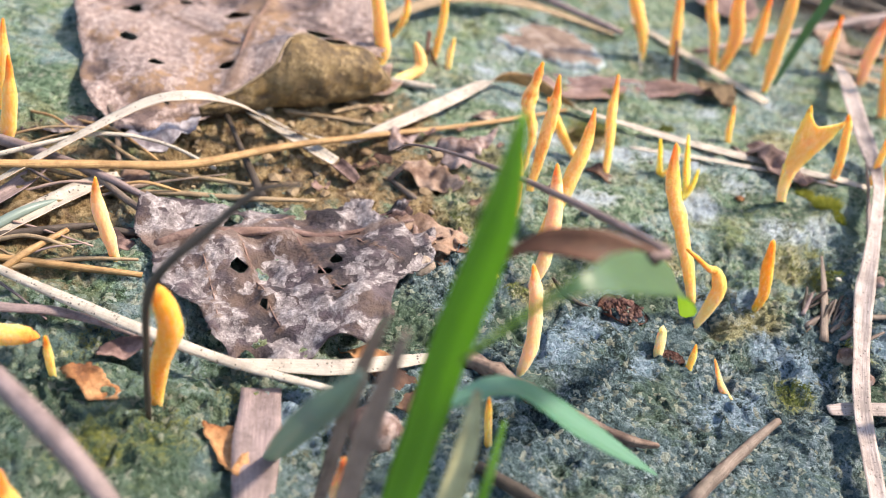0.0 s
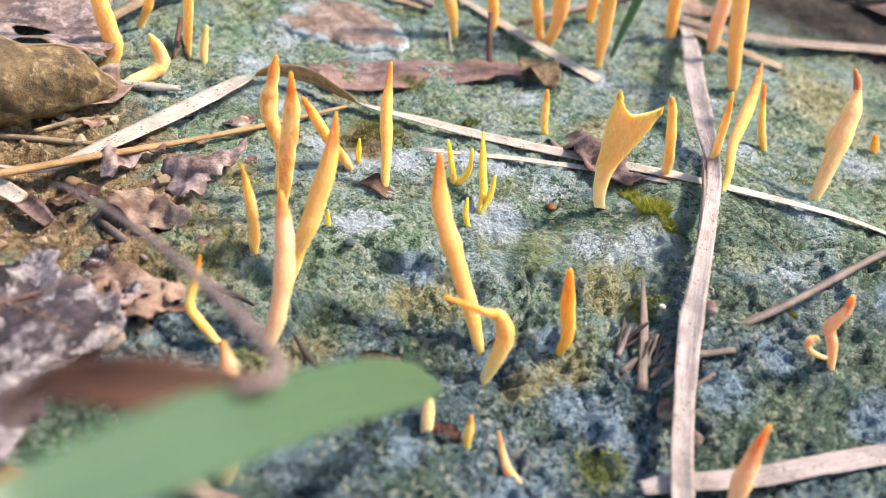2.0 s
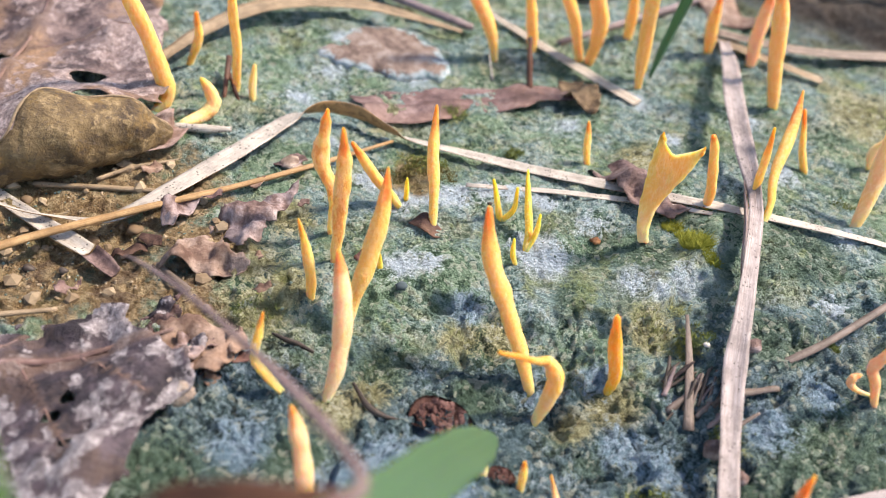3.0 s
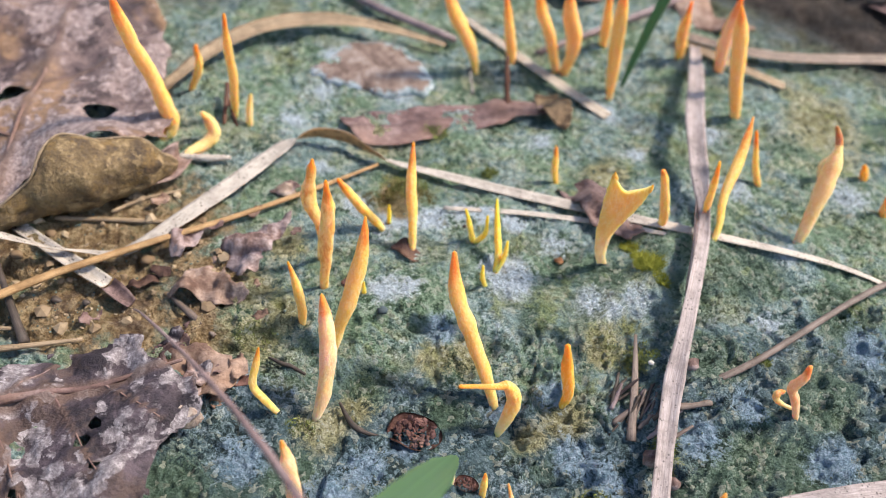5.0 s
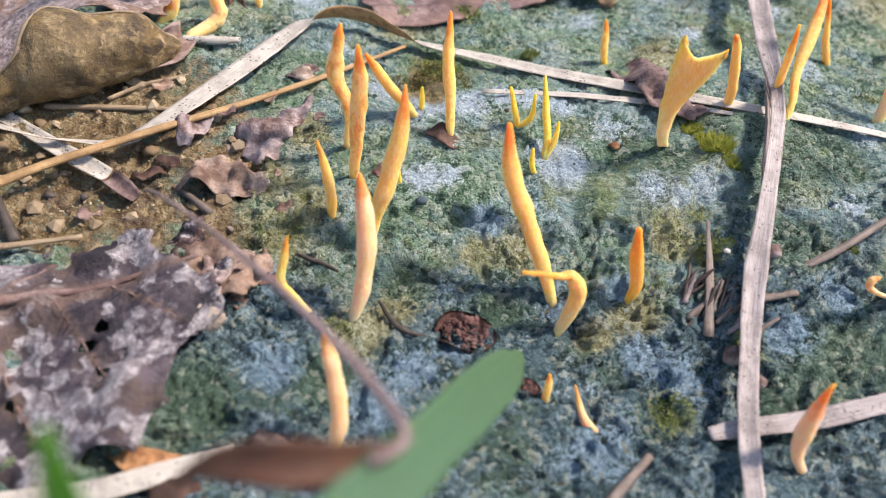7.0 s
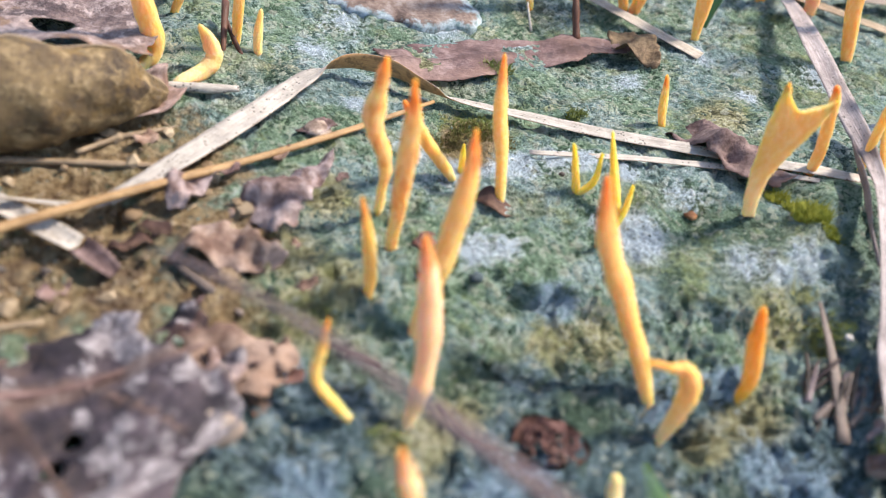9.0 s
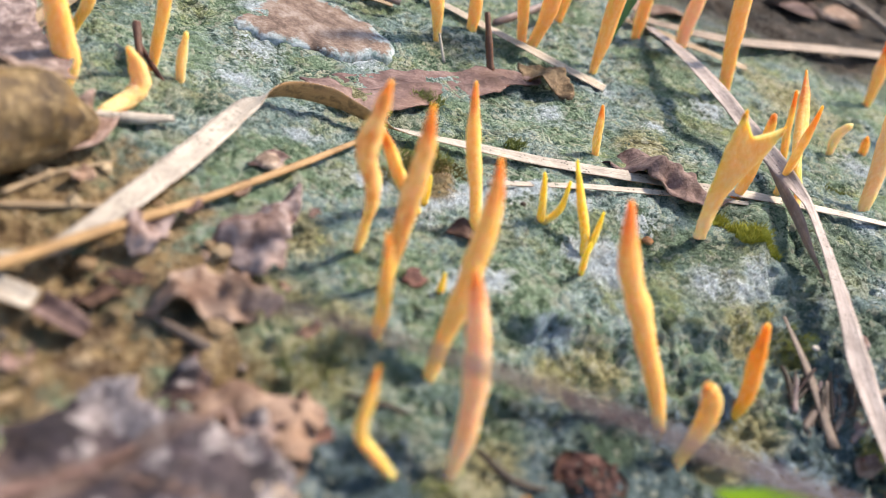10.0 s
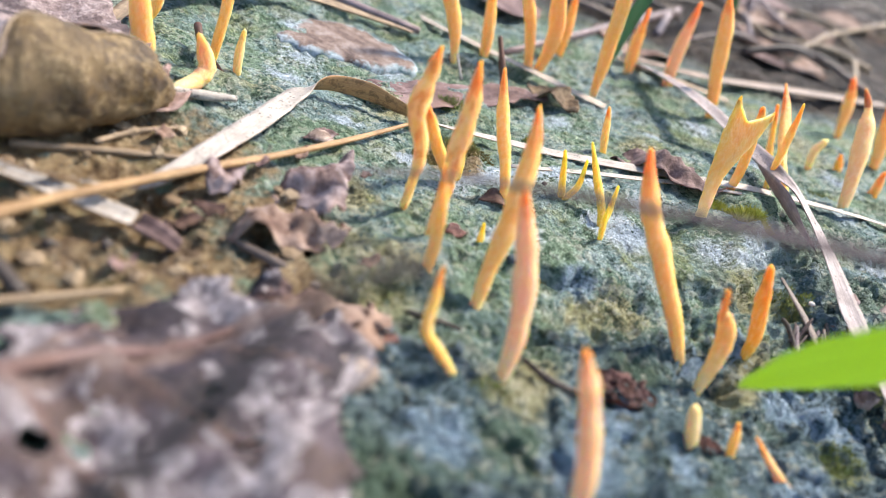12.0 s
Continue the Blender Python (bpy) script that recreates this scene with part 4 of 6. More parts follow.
club([(-86.8, -99.5, 0, 1.4), (-86.5, -99.3, 7.7, 1.5), (-86.4, -99.1, 15.1, 0.46)], "stout orange club fungus with a red tip", FLESH)
club([(-49.5, -85.2, 0.2, 1.1), (-49.5, -85.2, 6.5, 1.1), (-49.3, -85.2, 12.8, 0.29)], "pale club fungus with an orange tip", FLESH_PALE)
club([(-71.2, 26.0, 1.2, 0.9), (-69.4, 28.2, 4.0, 1.6), (-71.8, 29.0, 15.4, 1.5), (-73.5, 28.6, 22.2, 1.4), (-74.8, 28.1, 29.7, 1.2), (-75.2, 27.9, 34.5, 0.3)], "large bent yellow club fungus beside a curled leaf", FLESH)
club([(-69.9, 42.8, 0.3, 0.61), (-67.5, 43.4, 6.3, 0.84), (-67.3, 43.7, 11.7, 0.45)], YELLOW)
club([(-64.4, 21.4, 2.0, 0.85), (-61.6, 24.6, 2.2, 1.3), (-59.9, 26.6, 3.6, 1.35), (-60.6, 27.4, 6.0, 1.2), (-61.9, 27.0, 8.8, 0.45)], "hooked cream-yellow club fungus rising from a leaf's edge", FLESH_SOFT, sway=0.0)
club([(-58.5, 36.3, 0.4, 0.6), (-57.6, 36.4, 10.3, 1.0), (-57.9, 36.4, 18.6, 0.87), (-57.8, 36.5, 26.4, 0.25)], "tall thin yellow club fungus with an orange-red tip", FLESH)
club([(-54.3, 33.2, 0, 0.65), (-54.6, 34.5, 3.4, 0.72), (-54.4, 35.8, 7.1, 0.38)], TINY, FLESH_SOFT)
club([(-7.9, 62.2, -1.8, 0.65), (-10.2, 62.5, 6.2, 1.35), (-14.5, 62.7, 14.5, 1.4), (-17.0, 62.8, 21.7, 0.3)], FAR)
club([(11.0, 66.1, -1.8, 0.79), (8.1, 66.7, 7.3, 1.25), (5.1, 67.1, 14.1, 1.3), (3.5, 67.5, 20.4, 0.3)], FAR)
club([(12.7, 65.6, -1.8, 0.92), (13.7, 66.0, 7.1, 1.6), (11.3, 66.0, 15.7, 1.55), (10.0, 66.1, 23.5, 0.3)], FAR)
club([(22.2, 76.8, -1.4, 0.9), (21.7, 77.0, 6.4, 1.2), (20.7, 77.2, 16.9, 0.3)], FAR)
club([(23.4, 57.5, -1.2, 0.77), (22.3, 57.7, 9.8, 1.45), (21.0, 58.0, 22.5, 1.35), (20.4, 58.2, 29.7, 0.3)], FAR)
club([(40.9, 75.8, -1.2, 0.9), (39.9, 76.3, 6.0, 1.3), (39.6, 76.7, 14.6, 0.35)], FAR)
club([(50.2, 72.6, -1.2, 1.0), (49.1, 73.1, 8.0, 1.6), (49.1, 73.4, 19.8, 0.4)], FAR, FLESH_PALE)
club([(52.4, 53.8, -1.3, 0.89), (48.8, 56.6, 11.7, 1.55), (46.7, 58.5, 21.1, 1.5), (45.3, 59.6, 26.2, 0.36)], "tall clear yellow club fungus standing apart", FLESH)
club([(96.3, 62.5, -0.1, 0.9), (95.4, 63.7, 7.1, 1.35), (93.8, 65.1, 13.6, 0.6)], FAR)
club([(68.4, 37.7, 0.8, 0.61), (67.4, 37.9, 4.8, 1.0), (68.5, 37.6, 7.7, 0.6)], "small pale yellow fungus on the crust", FLESH_CREAM)
club([(0.3, 66.4, -1.9, 0.85), (-1.2, 67.1, 7.3, 1.25), (-3.7, 68.2, 18.3, 0.3)], FAR)
club([(94.7, 46.0, 0, 0.9), (93.6, 47.5, 6.6, 1.5), (91.4, 49.8, 15.4, 0.35)], FAR)
# forked and branching ones


def fan_fungus():
    """A flat fan that widens from a round foot to two points with a notch between them."""
    at = (19.1, 3.8, 5.0)
    it = thing("club_fungus", at, "broad fan-shaped orange fungus forked into two points", "fungus", CLUBS)
    spine = smooth_line([(19.9, 5.2, 3.6, 1.0), (19.1, 5.0, 6.6, 1.05), (18.9, 5.7, 11.0, 1.5), (19.7, 6.6, 15.0, 2.35), (20.7, 7.5, 19.0, 3.3), (21.65, 8.35, 23.3, 3.6)], 7)
    n = len(spine)

    def sheet():
        bm = bmesh.new()
        along = bm.verts.layers.float.new("along")
        grid = []
        for k in range(n):
            s = k / (n - 1)
            for_row = []
            for w in range(32):
                u = math.cos(2 * math.pi * w / 32)
                v = math.sin(2 * math.pi * w / 32)
                reach = s * (1 - 0.13 * s**3 * (1 - min(1.0, abs(u + 0.08)) ** 1.3))
                q = reach * (n - 1)
                i0 = min(int(q), n - 2)
                p = spine[i0] + (spine[i0 + 1] - spine[i0]) * (q - i0)
                wide = np.array((1.0, -0.13 * s, -0.19 * s * s))
                thick = min(p[3], 1.05) * (1 - 0.40 * s) + 0.08
                bumps = 1 + 0.05 * float(lumps(w * 1.0, k * 1.2, 2.0, 8))
                thick *= 1 + 0.35 * float(lumps(u * 3.0 * p[3], k * 0.8, 2.6, 9))
                co = p[:3] + wide * (p[3] * u * bumps) + np.array((0.1, 0.85, -0.35)) * (v * thick)
                vert = bm.verts.new(co)
                vert[along] = min(1.0, 0.02 + 0.66 * s + 0.33 * s**6 * abs(u) ** 6)
                for_row.append(vert)
            grid.append(for_row)
        for r, q in zip(grid, grid[1:]):
            for w in range(32):
                bm.faces.new((r[w], r[(w + 1) % 32], q[(w + 1) % 32], q[w]))
        top = grid[-1]
        for w in range(16):
            a, c = top[w], top[(w + 1)]
            d, e = top[(31 - w) % 32], top[(32 - w) % 32]
            if len({a, c, d, e}) >= 3:
                bm.faces.new(list(dict.fromkeys((a, c, d, e))))
        return bm

    part("fan", sheet(), FLESH, it, place=at)
    for x, y, z in ((18.35, 8.75, 23.2), (24.95, 7.95, 22.0)):
        d = 0.25 if x < 20 else -0.35
        part("tip", tube([(x + d, y, z - 0.7, 0.5), (x, y, z, 0.42), (x - 0.5 * d, y + 0.1, z + 0.9, 0.12)], 5, 8, 0.1, 1.0, 77, low=0.0), FLESH_TIP, it, "burnt orange tip", place=at)
    return it


fan_fungus()
club([(0, 0, -0.2, 0.47), (0.3, 3.8, 2.9, 0.72), (-0.5, 7.5, 6.2, 0.66), (-1.3, 11.9, 10.2, 0.21)], "slender clear yellow branching fungus on a white patch", FLESH_YELLOW,
     branches=[[(0.2, 1.5, 1.0, 0.4), (1.4, 3.4, 3.6, 0.5), (1.6, 4.4, 7.2, 0.22)], [(-1.2, -1.6, 0, 0.4), (-2.3, -2.0, 3.6, 0.48), (-2.5, -1.6, 6.6, 0.22)]])
club([(-4.3, 8.1, 0.6, 0.62), (-5.6, 8.6, 4.6, 0.6), (-7.0, 9.4, 9.2, 0.24)], "small forked yellow fungus on a white patch", FLESH_YELLOW, branches=[[(-4.4, 8.1, 1.2, 0.5), (-2.6, 8.4, 4.0, 0.5), (-2.6, 9.0, 8.4, 0.24)]])
club([(80.5, 29.5, -1.0, 0.8), (79.4, 29.2, 3.0, 1.0), (78.2, 28.6, 7.2, 0.4)], "short yellow club fungus on the mossy crust")
club([(78.0, 39.3, 0.0, 0.7), (77.4, 39.6, 2.4, 0.9), (76.8, 39.8, 4.4, 0.4)], TINY, FLESH_ORANGE)
for x, y in ((-21.5, 11.4), (-23.6, -7.3)):
    club([(x, y, on_ground(x, y), 0.42), (x, y + 0.3, on_ground(x, y) + 2.2, 0.45), (x - 0.1, y + 0.6, on_ground(x, y) + 4.2, 0.2)], TINY, FLESH_YELLOW)

# ---- dry blades and stalks ----
straw([(-122.7, -43.2, 3.9, 2.5, 25), (-108.1, -19.0, 7.9, 3.2, 10), (-99.3, -13.1, 10.0, 3.2, 0), (-90.7, -9.2, 8.1, 3.0, 20), (-82.0, -7.5, 4.0, 1.6, 40), (-75.5, -6.2, 2.3, 1.6, 30), (-68.6, -4.7, 1.9, 2.4, 10), (-61.2, 3.3, 2.6, 3.6, 5),
       (-52.6, 15.2, 2.9, 3.8, 0), (-46.0, 25.6, 2.9, 3.3, 5), (-42.5, 29.2, 3.3, 3.2, 60), (-38.5, 31.0, 3.3, 3.4, 82), (-32.5, 30.6, 2.9, 3.2, 84), (-26.0, 27.8, 1.9, 2.4, 65), (-21.0, 26.6, 1.3, 2.2, 20), (0, 22.4, 1.9, 2.6, 0), (21.7, 17.3, 4.2, 2.4, 0), (37.2, 14.0, 5.7, 2.0, 0),
       (63.6, 10.8, 4.9, 1.6, 10), (80, 7, 2.5, 1.2, 10)], "long pale dry grass blade, arched and twisted over the crust", STRAW, curl=0.05)
stick([(-124.5, -39.4, 6.0, 1.8), (-106.1, -31.1, 4.8, 1.9), (-93.7, -25.1, 3.9, 2.1), (-78.7, -13.3, 3.9, 1.8), (-62.0, -1.7, 3.4, 1.5), (-53.0, 4.4, 2.9, 1.35), (-39.7, 14.7, 1.9, 1.2), (-25.9, 25.9, 1.2, 0.8)], "long golden-brown dry grass stalk lying on the crust", STALK, "grass_stalk", "dry grass", 0.1, flat=0.6)
straw([(-11.2, 15.8, 1.6, 0.9), (5.5, 16.1, 2.6, 1.2), (21.5, 14.4, 4.3, 1.4), (35.0, 12.5, 5.3, 0.8)], "narrow pale straw lying along a longer blade", STRAW, curl=0.1)
BARK = leaf_litter("rotten_bark", (0.24, 0.18, 0.15), (0.11, 0.076, 0.07), (0.035, 0.024, 0.024), 0.5, 0.3)
GREY_STRAW = straw_material("grey_straw", (0.44, 0.375, 0.36), (0.22, 0.172, 0.162), 0.7)
kinked = straw([(44.5, 79.3, 0.5, 2.4, 0), (42.2, 62.0, 4.8, 3.6, -3), (39.6, 44.1, 8.0, 4.0, -6), (38.9, 27.4, 9.0, 3.7, -12), (38.9, 18.0, 9.4, 2.8, -45), (38.3, 11.6, 9.8, 2.2, -20), (36.9, 4.5, 10.0, 2.9, 20), (33.9, -10, 8.0, 2.9, 8), (31.4, -22, 5.4, 3.5, -8), (29.8, -34, 3.0, 3.1, 8), (28.8, -46.0, 1.2, 2.9, -6),
       (28.4, -63.6, 0.6, 2.8, 0), (27.0, -80, 0.6, 2.6, 0)], "pale violet-grey dry blade, kinked, across the crust", GREY_STRAW, curl=0.14)
part("fold", ribbon([(37.9, 19.0, 8.4, 0.8, 60), (37.4, 14.5, 8.2, 2.8, 62), (36.7, 8.5, 8.0, 4.2, 64), (35.6, 2.0, 7.5, 3.6, 60), (34.2, -6.0, 7.2, 0.8, 40)], (0,), 0.12, 0.2, 7, 6, 0.3, 84), CHIP, kinked, "brown folded-down edge", place=(44.5, 79.3, 0.5))
stick([(33.9, -21.2, 3.1, 1.1), (45.8, -15.1, 6.0, 1.1), (68.1, 2.4, 6.6, 1.2), (85, 14, 3, 1.1)], "thin grey-brown straight twig beside a dry blade")
stick([(25.7, -11.1, 4.4, 0.5), (25.6, -20.2, 2.8, 1.3), (25.2, -30.0, 0.3, 1.6)], "flat grey splinter of dry stalk", TWIG, flat=0.4)
stick([(22.2, -27.0, -0.1, 1.1), (26.5, -23.5, 1.6, 1.0), (30.9, -19.6, 2.9, 0.9)], "dark splinter of dry stalk", TWIG)
stick([(32.5, -23.9, 2.6, 1.5), (38.6, -22.6, 3.6, 1.3)], "short broken piece of tan stalk", TWIG, flat=0.6)
for k in range(7):
    x, y = 24.5 + 1.1 * k, -27.0 + 0.4 * (k % 3)
    stick([(x, y, on_ground(x, y) + 1.1, 0.6), (x + 1.8, y + 4.5 + 0.6 * (k % 4), on_ground(x + 2, y + 5) + 2.1, 0.5)], "fine brown splinter on the crust", TWIG if k % 2 else TWIG_DARK, round_of=6)
heap_rng = random.Random(31)
for k in range(16):
    x, y = heap_rng.uniform(21.5, 31.5), heap_rng.uniform(-30.0, -22.0)
    a, s = heap_rng.uniform(0.5, 1.5), heap_rng.uniform(3.5, 8.0)
    z = on_ground(x, y) + heap_rng.uniform(0.6, 1.6)
    w = heap_rng.uniform(0.35, 0.8)
    stick([(x, y, z, w), (x + 0.5 * s * math.cos(a), y + 0.5 * s * math.sin(a), z + heap_rng.uniform(0.6, 1.4), 1.1 * w), (x + s * math.cos(a), y + s * math.sin(a), z + heap_rng.uniform(0.8, 2.2), 0.6 * w)], "fine brown splinter on the crust", heap_rng.choice((TWIG, TWIG_DARK, CHIP, BARK)), round_of=6, wrinkle=0.25)
straw([(24.0, -45.5, -0.6, 2.0), (28.3, -44.5, 0, 2.6), (38.7, -42.4, 0.9, 3.0), (48.0, -39.7, 2.1, 3.0), (60.2, -36.2, 3.0, 3.1), (78, -31, 1.5, 2.8)], "pale flat dry blade with dark specks", GREY_STRAW, curl=0.1)
stick([(-131.4, -28.5, 3.0, 1.9), (-111.4, -31.7, 3.4, 1.8), (-96.5, -34.4, 1.7, 1.4)], "violet-brown dry stalk among straw", CHIP)
stick([(-113.1, -21.3, 2.9, 0.8), (-100.1, -26.0, 1.8, 0.9), (-81.4, -23.3, 0.9, 0.7)], "thin pale straw on the ground", STRAW_TAN)
stick([(-116.0, -58.5, 3.6, 1.8), (-91.0, -64.2, 3.9, 2.1), (-70.1, -67.3, 3.7, 1.8), (-50.9, -67.3, 2.8, 1.0)], "pale weathered dry stalk", STRAW, "grass_stalk", "dry grass", 0.1, flat=0.6)
stick([(-125.0, -68.0, 1.5, 1.8), (-110.0, -66.1, 1.9, 1.9), (-98.5, -63.8, 1.8, 1.7), (-86.5, -64.3, 1.5, 1.2)], "violet-grey dry stalk on the crust", CHIP, flat=0.6)
straw([(-72.0, -66.0, 2.0, 1.2), (-62, -64.5, 2.5, 2.7), (-53.8, -62.6, 3.0, 3.1), (-39.8, -55.9, 2.8, 1.8)], "short pale strip of dry blade", STRAW, curl=0.08)
straw([(-65.3, -68.7, 0.9, 5.6), (-62.7, -78.5, 1.4, 6.6), (-60.1, -88.1, 1.2, 5.4), (-58.5, -95, 0.8, 4.5)], "flat violet-grey wood chip on the crust", CHIP, thick=0.9, curl=0.06, name="wood_chip", category="wood chip")
stick([(-125, -58, 1.8, 1.3), (-115.6, -56.3, 1.9, 1.3), (-91.2, -51.7, 0.9, 0.9)], "thin orange-brown dry stalk on soil", STALK)
stick([(15.7, -49.1, -1.8, 1.3), (7.0, -60, -0.8, 1.8), (-0.3, -70.2, 0, 2.2)], "dark weathered twig on the crust", TWIG)
stick([(-31.8, -73.9, 2.0, 1.9), (-22.3, -77.7, 2.1, 1.9), (-12, -80, 0.6, 1.5)], "dark knotted twig on the crust", TWIG_DARK)
straw([(-90.5, -1.5, 1.4, 2.4), (-78.4, -8.1, 1.8, 2.9), (-69.5, -12.4, 1.7, 2.9)], "short pale grey chip of dry stalk on bare soil", STRAW, thick=0.7, name="stalk_chip", rib=False)
straw([(-69.2, -12.6, 1.7, 3.0), (-66.5, -14.2, 1.4, 3.2), (-64.3, -15.4, 0.7, 2.2)], "dark violet crumpled scrap of leaf", LEAF_DARKV, thick=0.5, curl=0.4, name="leaf_scrap", category="dead leaf", rib=False)
stick([(-100, -32, 0.6, 1.1), (-93.4, -30.1, 0.8, 1.1), (-82.2, -27.5, 0.8, 1.1), (-70.1, -23.8, 0.8, 0.7)], "thin pinkish straw over the leaf's edge", STRAW_TAN)
stick([(-93.7, -5.5, 2.2, 1.1), (-85.8, -17.1, 1.9, 1.2), (-79.5, -26.0, 0.8, 2.0)], "dark forked twig on bare soil", TWIG_DARK)
stick([(-58.5, -12.3, 1.0, 0.8), (-53.0, -16.4, 1.0, 1.2), (-48.2, -19.8, 0.6, 0.9)], "short brown twig on the crust", TWIG)
straw([(-84, 20, 1.2, 1.8), (-78.3, 27.4, 1.9, 2.4), (-73.6, 41.4, 2.6, 3.2), (-68.0, 52.3, 3.0, 4.2), (-60.0, 61.5, 3.4, 5.0), (-49.4, 67.8, 3.0, 4.8), (-38.6, 70.4, 2.2, 3.8), (-27.6, 70.2, 1.2, 2.6), (-15.9, 68.3, 0.4, 1.2)], "curved tan dry blade behind the crust", STRAW_TAN, turns=(15, 5, -5, 5), curl=0.22)
stick([(-50, 90, 0.8, 2.0), (-36.4, 80.7, 0.8, 2.2), (-13.7, 71.3, 0, 1.6)], "brown dry stalk on the ground", CHIP)
straw([(-12, 80, 0, 2.0), (-5.0, 73.9, 0, 2.2), (8, 62, 0.4, 2.6), (22.6, 50.2, 0.3, 2.8)], "flat pale strip of dry blade", straw_material("faded_straw", (0.46, 0.40, 0.33), (0.30, 0.25, 0.20), 0.4), curl=0.06)
straw([(40, 82, 0, 2.4), (49.9, 76.0, 0.4, 3.0), (65.1, 67.9, 0.5, 2.4)], "pale tan strip of dry blade", STRAW_TAN, curl=0.06)
stick([(-0.1, 51.3, -0.6, 1.5), (-1.0, 55.5, 4.0, 1.3), (-1.4, 59.0, 7.0, 0.9)], "upright rusty dry stem on a leaf", RUST)
stick([(-8.0, 54.7, -1.9, 0.5), (-9.4, 57.9, 2.0, 0.4)], "fine pale stem under a fungus", STRAW)
stick([(-61.0, 41.6, 4.2, 1.2), (-59.7, 32.0, 0.9, 0.8)], "dark brown stub of stem beside a fungus", RUST)
stick([(-60.3, 38.6, 2.3, 0.9), (-56.8, 32.2, 0.8, 0.7)], "dark brown stub of stem beside a fungus", RUST)
stick([(-66.0, 20.2, 2.4, 1.2), (-60.0, 20.8, 2.3, 1.6), (-55.5, 22.0, 2.0, 0.9)], "short pale straw under a hooked fungus", STRAW)
stick([(-74.5, 4.5, 1.4, 0.9), (-69.5, 8.6, 1.6, 0.8), (-62.5, 12.6, 1.2, 0.6)], "curved tan rootlet on the soil", STRAW_TAN)
stick([(-84, 1.5, 1.3, 1.1), (-74, 2.5, 1.5, 1.0), (-62, 4.0, 1.3, 0.8)], "tan straw across bare soil", STRAW_TAN)

stick([(-38.0, -53.8, 1.6, 2.4), (-34.5, -55.0, 2.0, 3.0), (-28.0, -57.4, 1.9, 2.7), (-21.5, -59.6, 1.5, 2.3), (-15.0, -61.2, 1.0, 1.9), (-9.6, -62.2, 0.7, 1.5), (-5.0, -61.6, 0.3, 0.6)], "thick rotten violet-brown twig with rough bark", BARK, wrinkle=0.34, round_of=14)
# A thin dark stick, added to stand in for a dark crevice with brown flakes.
stick([(-37.8, -22.7, 0.6, 0.4), (-35.6, -23.6, 0.7, 0.8), (-33.6, -23.9, 0.4, 0.9), (-31.0, -25.1, 0.4, 0.4)], "thin dark brown strip in place of a crevice with flakes", TWIG_DARK)
stick([(-24.2, -29.8, 0.6, 0.5), (-22.4, -32.4, 0.5, 0.9), (-21.0, -33.8, 0.5, 1.0), (-19.0, -34.6, 0.4, 0.8), (-16.6, -34.8, 0.2, 0.4)], "thin black rootlet lying in a crack of the crust", TWIG_DARK)
# tangle of straws beside the holey leaf
straw([(-118.5, -53.2, 1.4, 3.4), (-113.8, -45.3, 2.2, 4.2), (-107.7, -34.1, 2.0, 3.6), (-105.0, -29.5, 1.2, 2.4)], "broad bleached strip of rotten stalk", STRAW, curl=0.2, name="stalk_chip", rib=False)
stick([(-122.0, -54.5, 1.2, 1.4), (-109.2, -46.9, 1.6, 1.6), (-101.5, -42.0, 1.0, 1.0)], "dark brown twig in a tangle of straw", TWIG_DARK)
stick([(-103.3, -43.6, 0.9, 1.0), (-97.0, -42.9, 1.0, 1.3), (-90.0, -40.4, 0.6, 0.9)], "short dark twig beside the holey leaf", TWIG_DARK)
stick([(-113.5, -62.5, 1.0, 1.1), (-109.6, -54.2, 2.4, 1.2), (-106.6, -46.2, 1.6, 0.9)], "brown dry stalk in a tangle of straw", STALK, "grass_stalk", "dry grass", 0.1)
stick([(-112.0, -30.5, 2.6, 1.5), (-106.6, -33.1, 2.3, 1.5), (-97.9, -37.3, 1.8, 1.3), (-90.1, -39.9, 0.8, 0.9)], "grey-brown twig crossing the straw", TWIG)
stick([(-121.0, -56.0, 1.6, 1.5), (-115.1, -45.8, 2.6, 1.6), (-111.7, -40.0, 1.8, 0.8)], "faded green dry stalk in a tangle of straw", GREEN_PALE, "grass_stalk", "dry grass", 0.1)
straw([(-123.5, -48.0, 1.2, 3.0), (-119.5, -38.7, 1.7, 3.4), (-118.6, -30.0, 1.0, 2.4)], "violet-grey strip of rotten stalk", CHIP, curl=0.2, name="stalk_chip", rib=False)
stick([(-119.0, -62.0, 0.8, 0.8), (-104.0, -53.0, 1.6, 0.9), (-93.0, -49.0, 1.4, 0.6)], "thin pale straw in a tangle", STRAW_TAN)
stick([(-126.0, -36.0, 4.6, 0.8), (-112.0, -24.5, 5.4, 0.9), (-100.5, -20.5, 3.6, 0.7), (-90.0, -21.5, 1.2, 0.6)], "thin pale straw in a tangle", STRAW)
stick([(-118.0, -8.0, 1.4, 1.3), (-112.0, -16.0, 2.2, 1.4), (-107.0, -26.0, 1.6, 1.0)], "grey-brown twig crossing the straw", TWIG)

tangle_rng = random.Random(31)
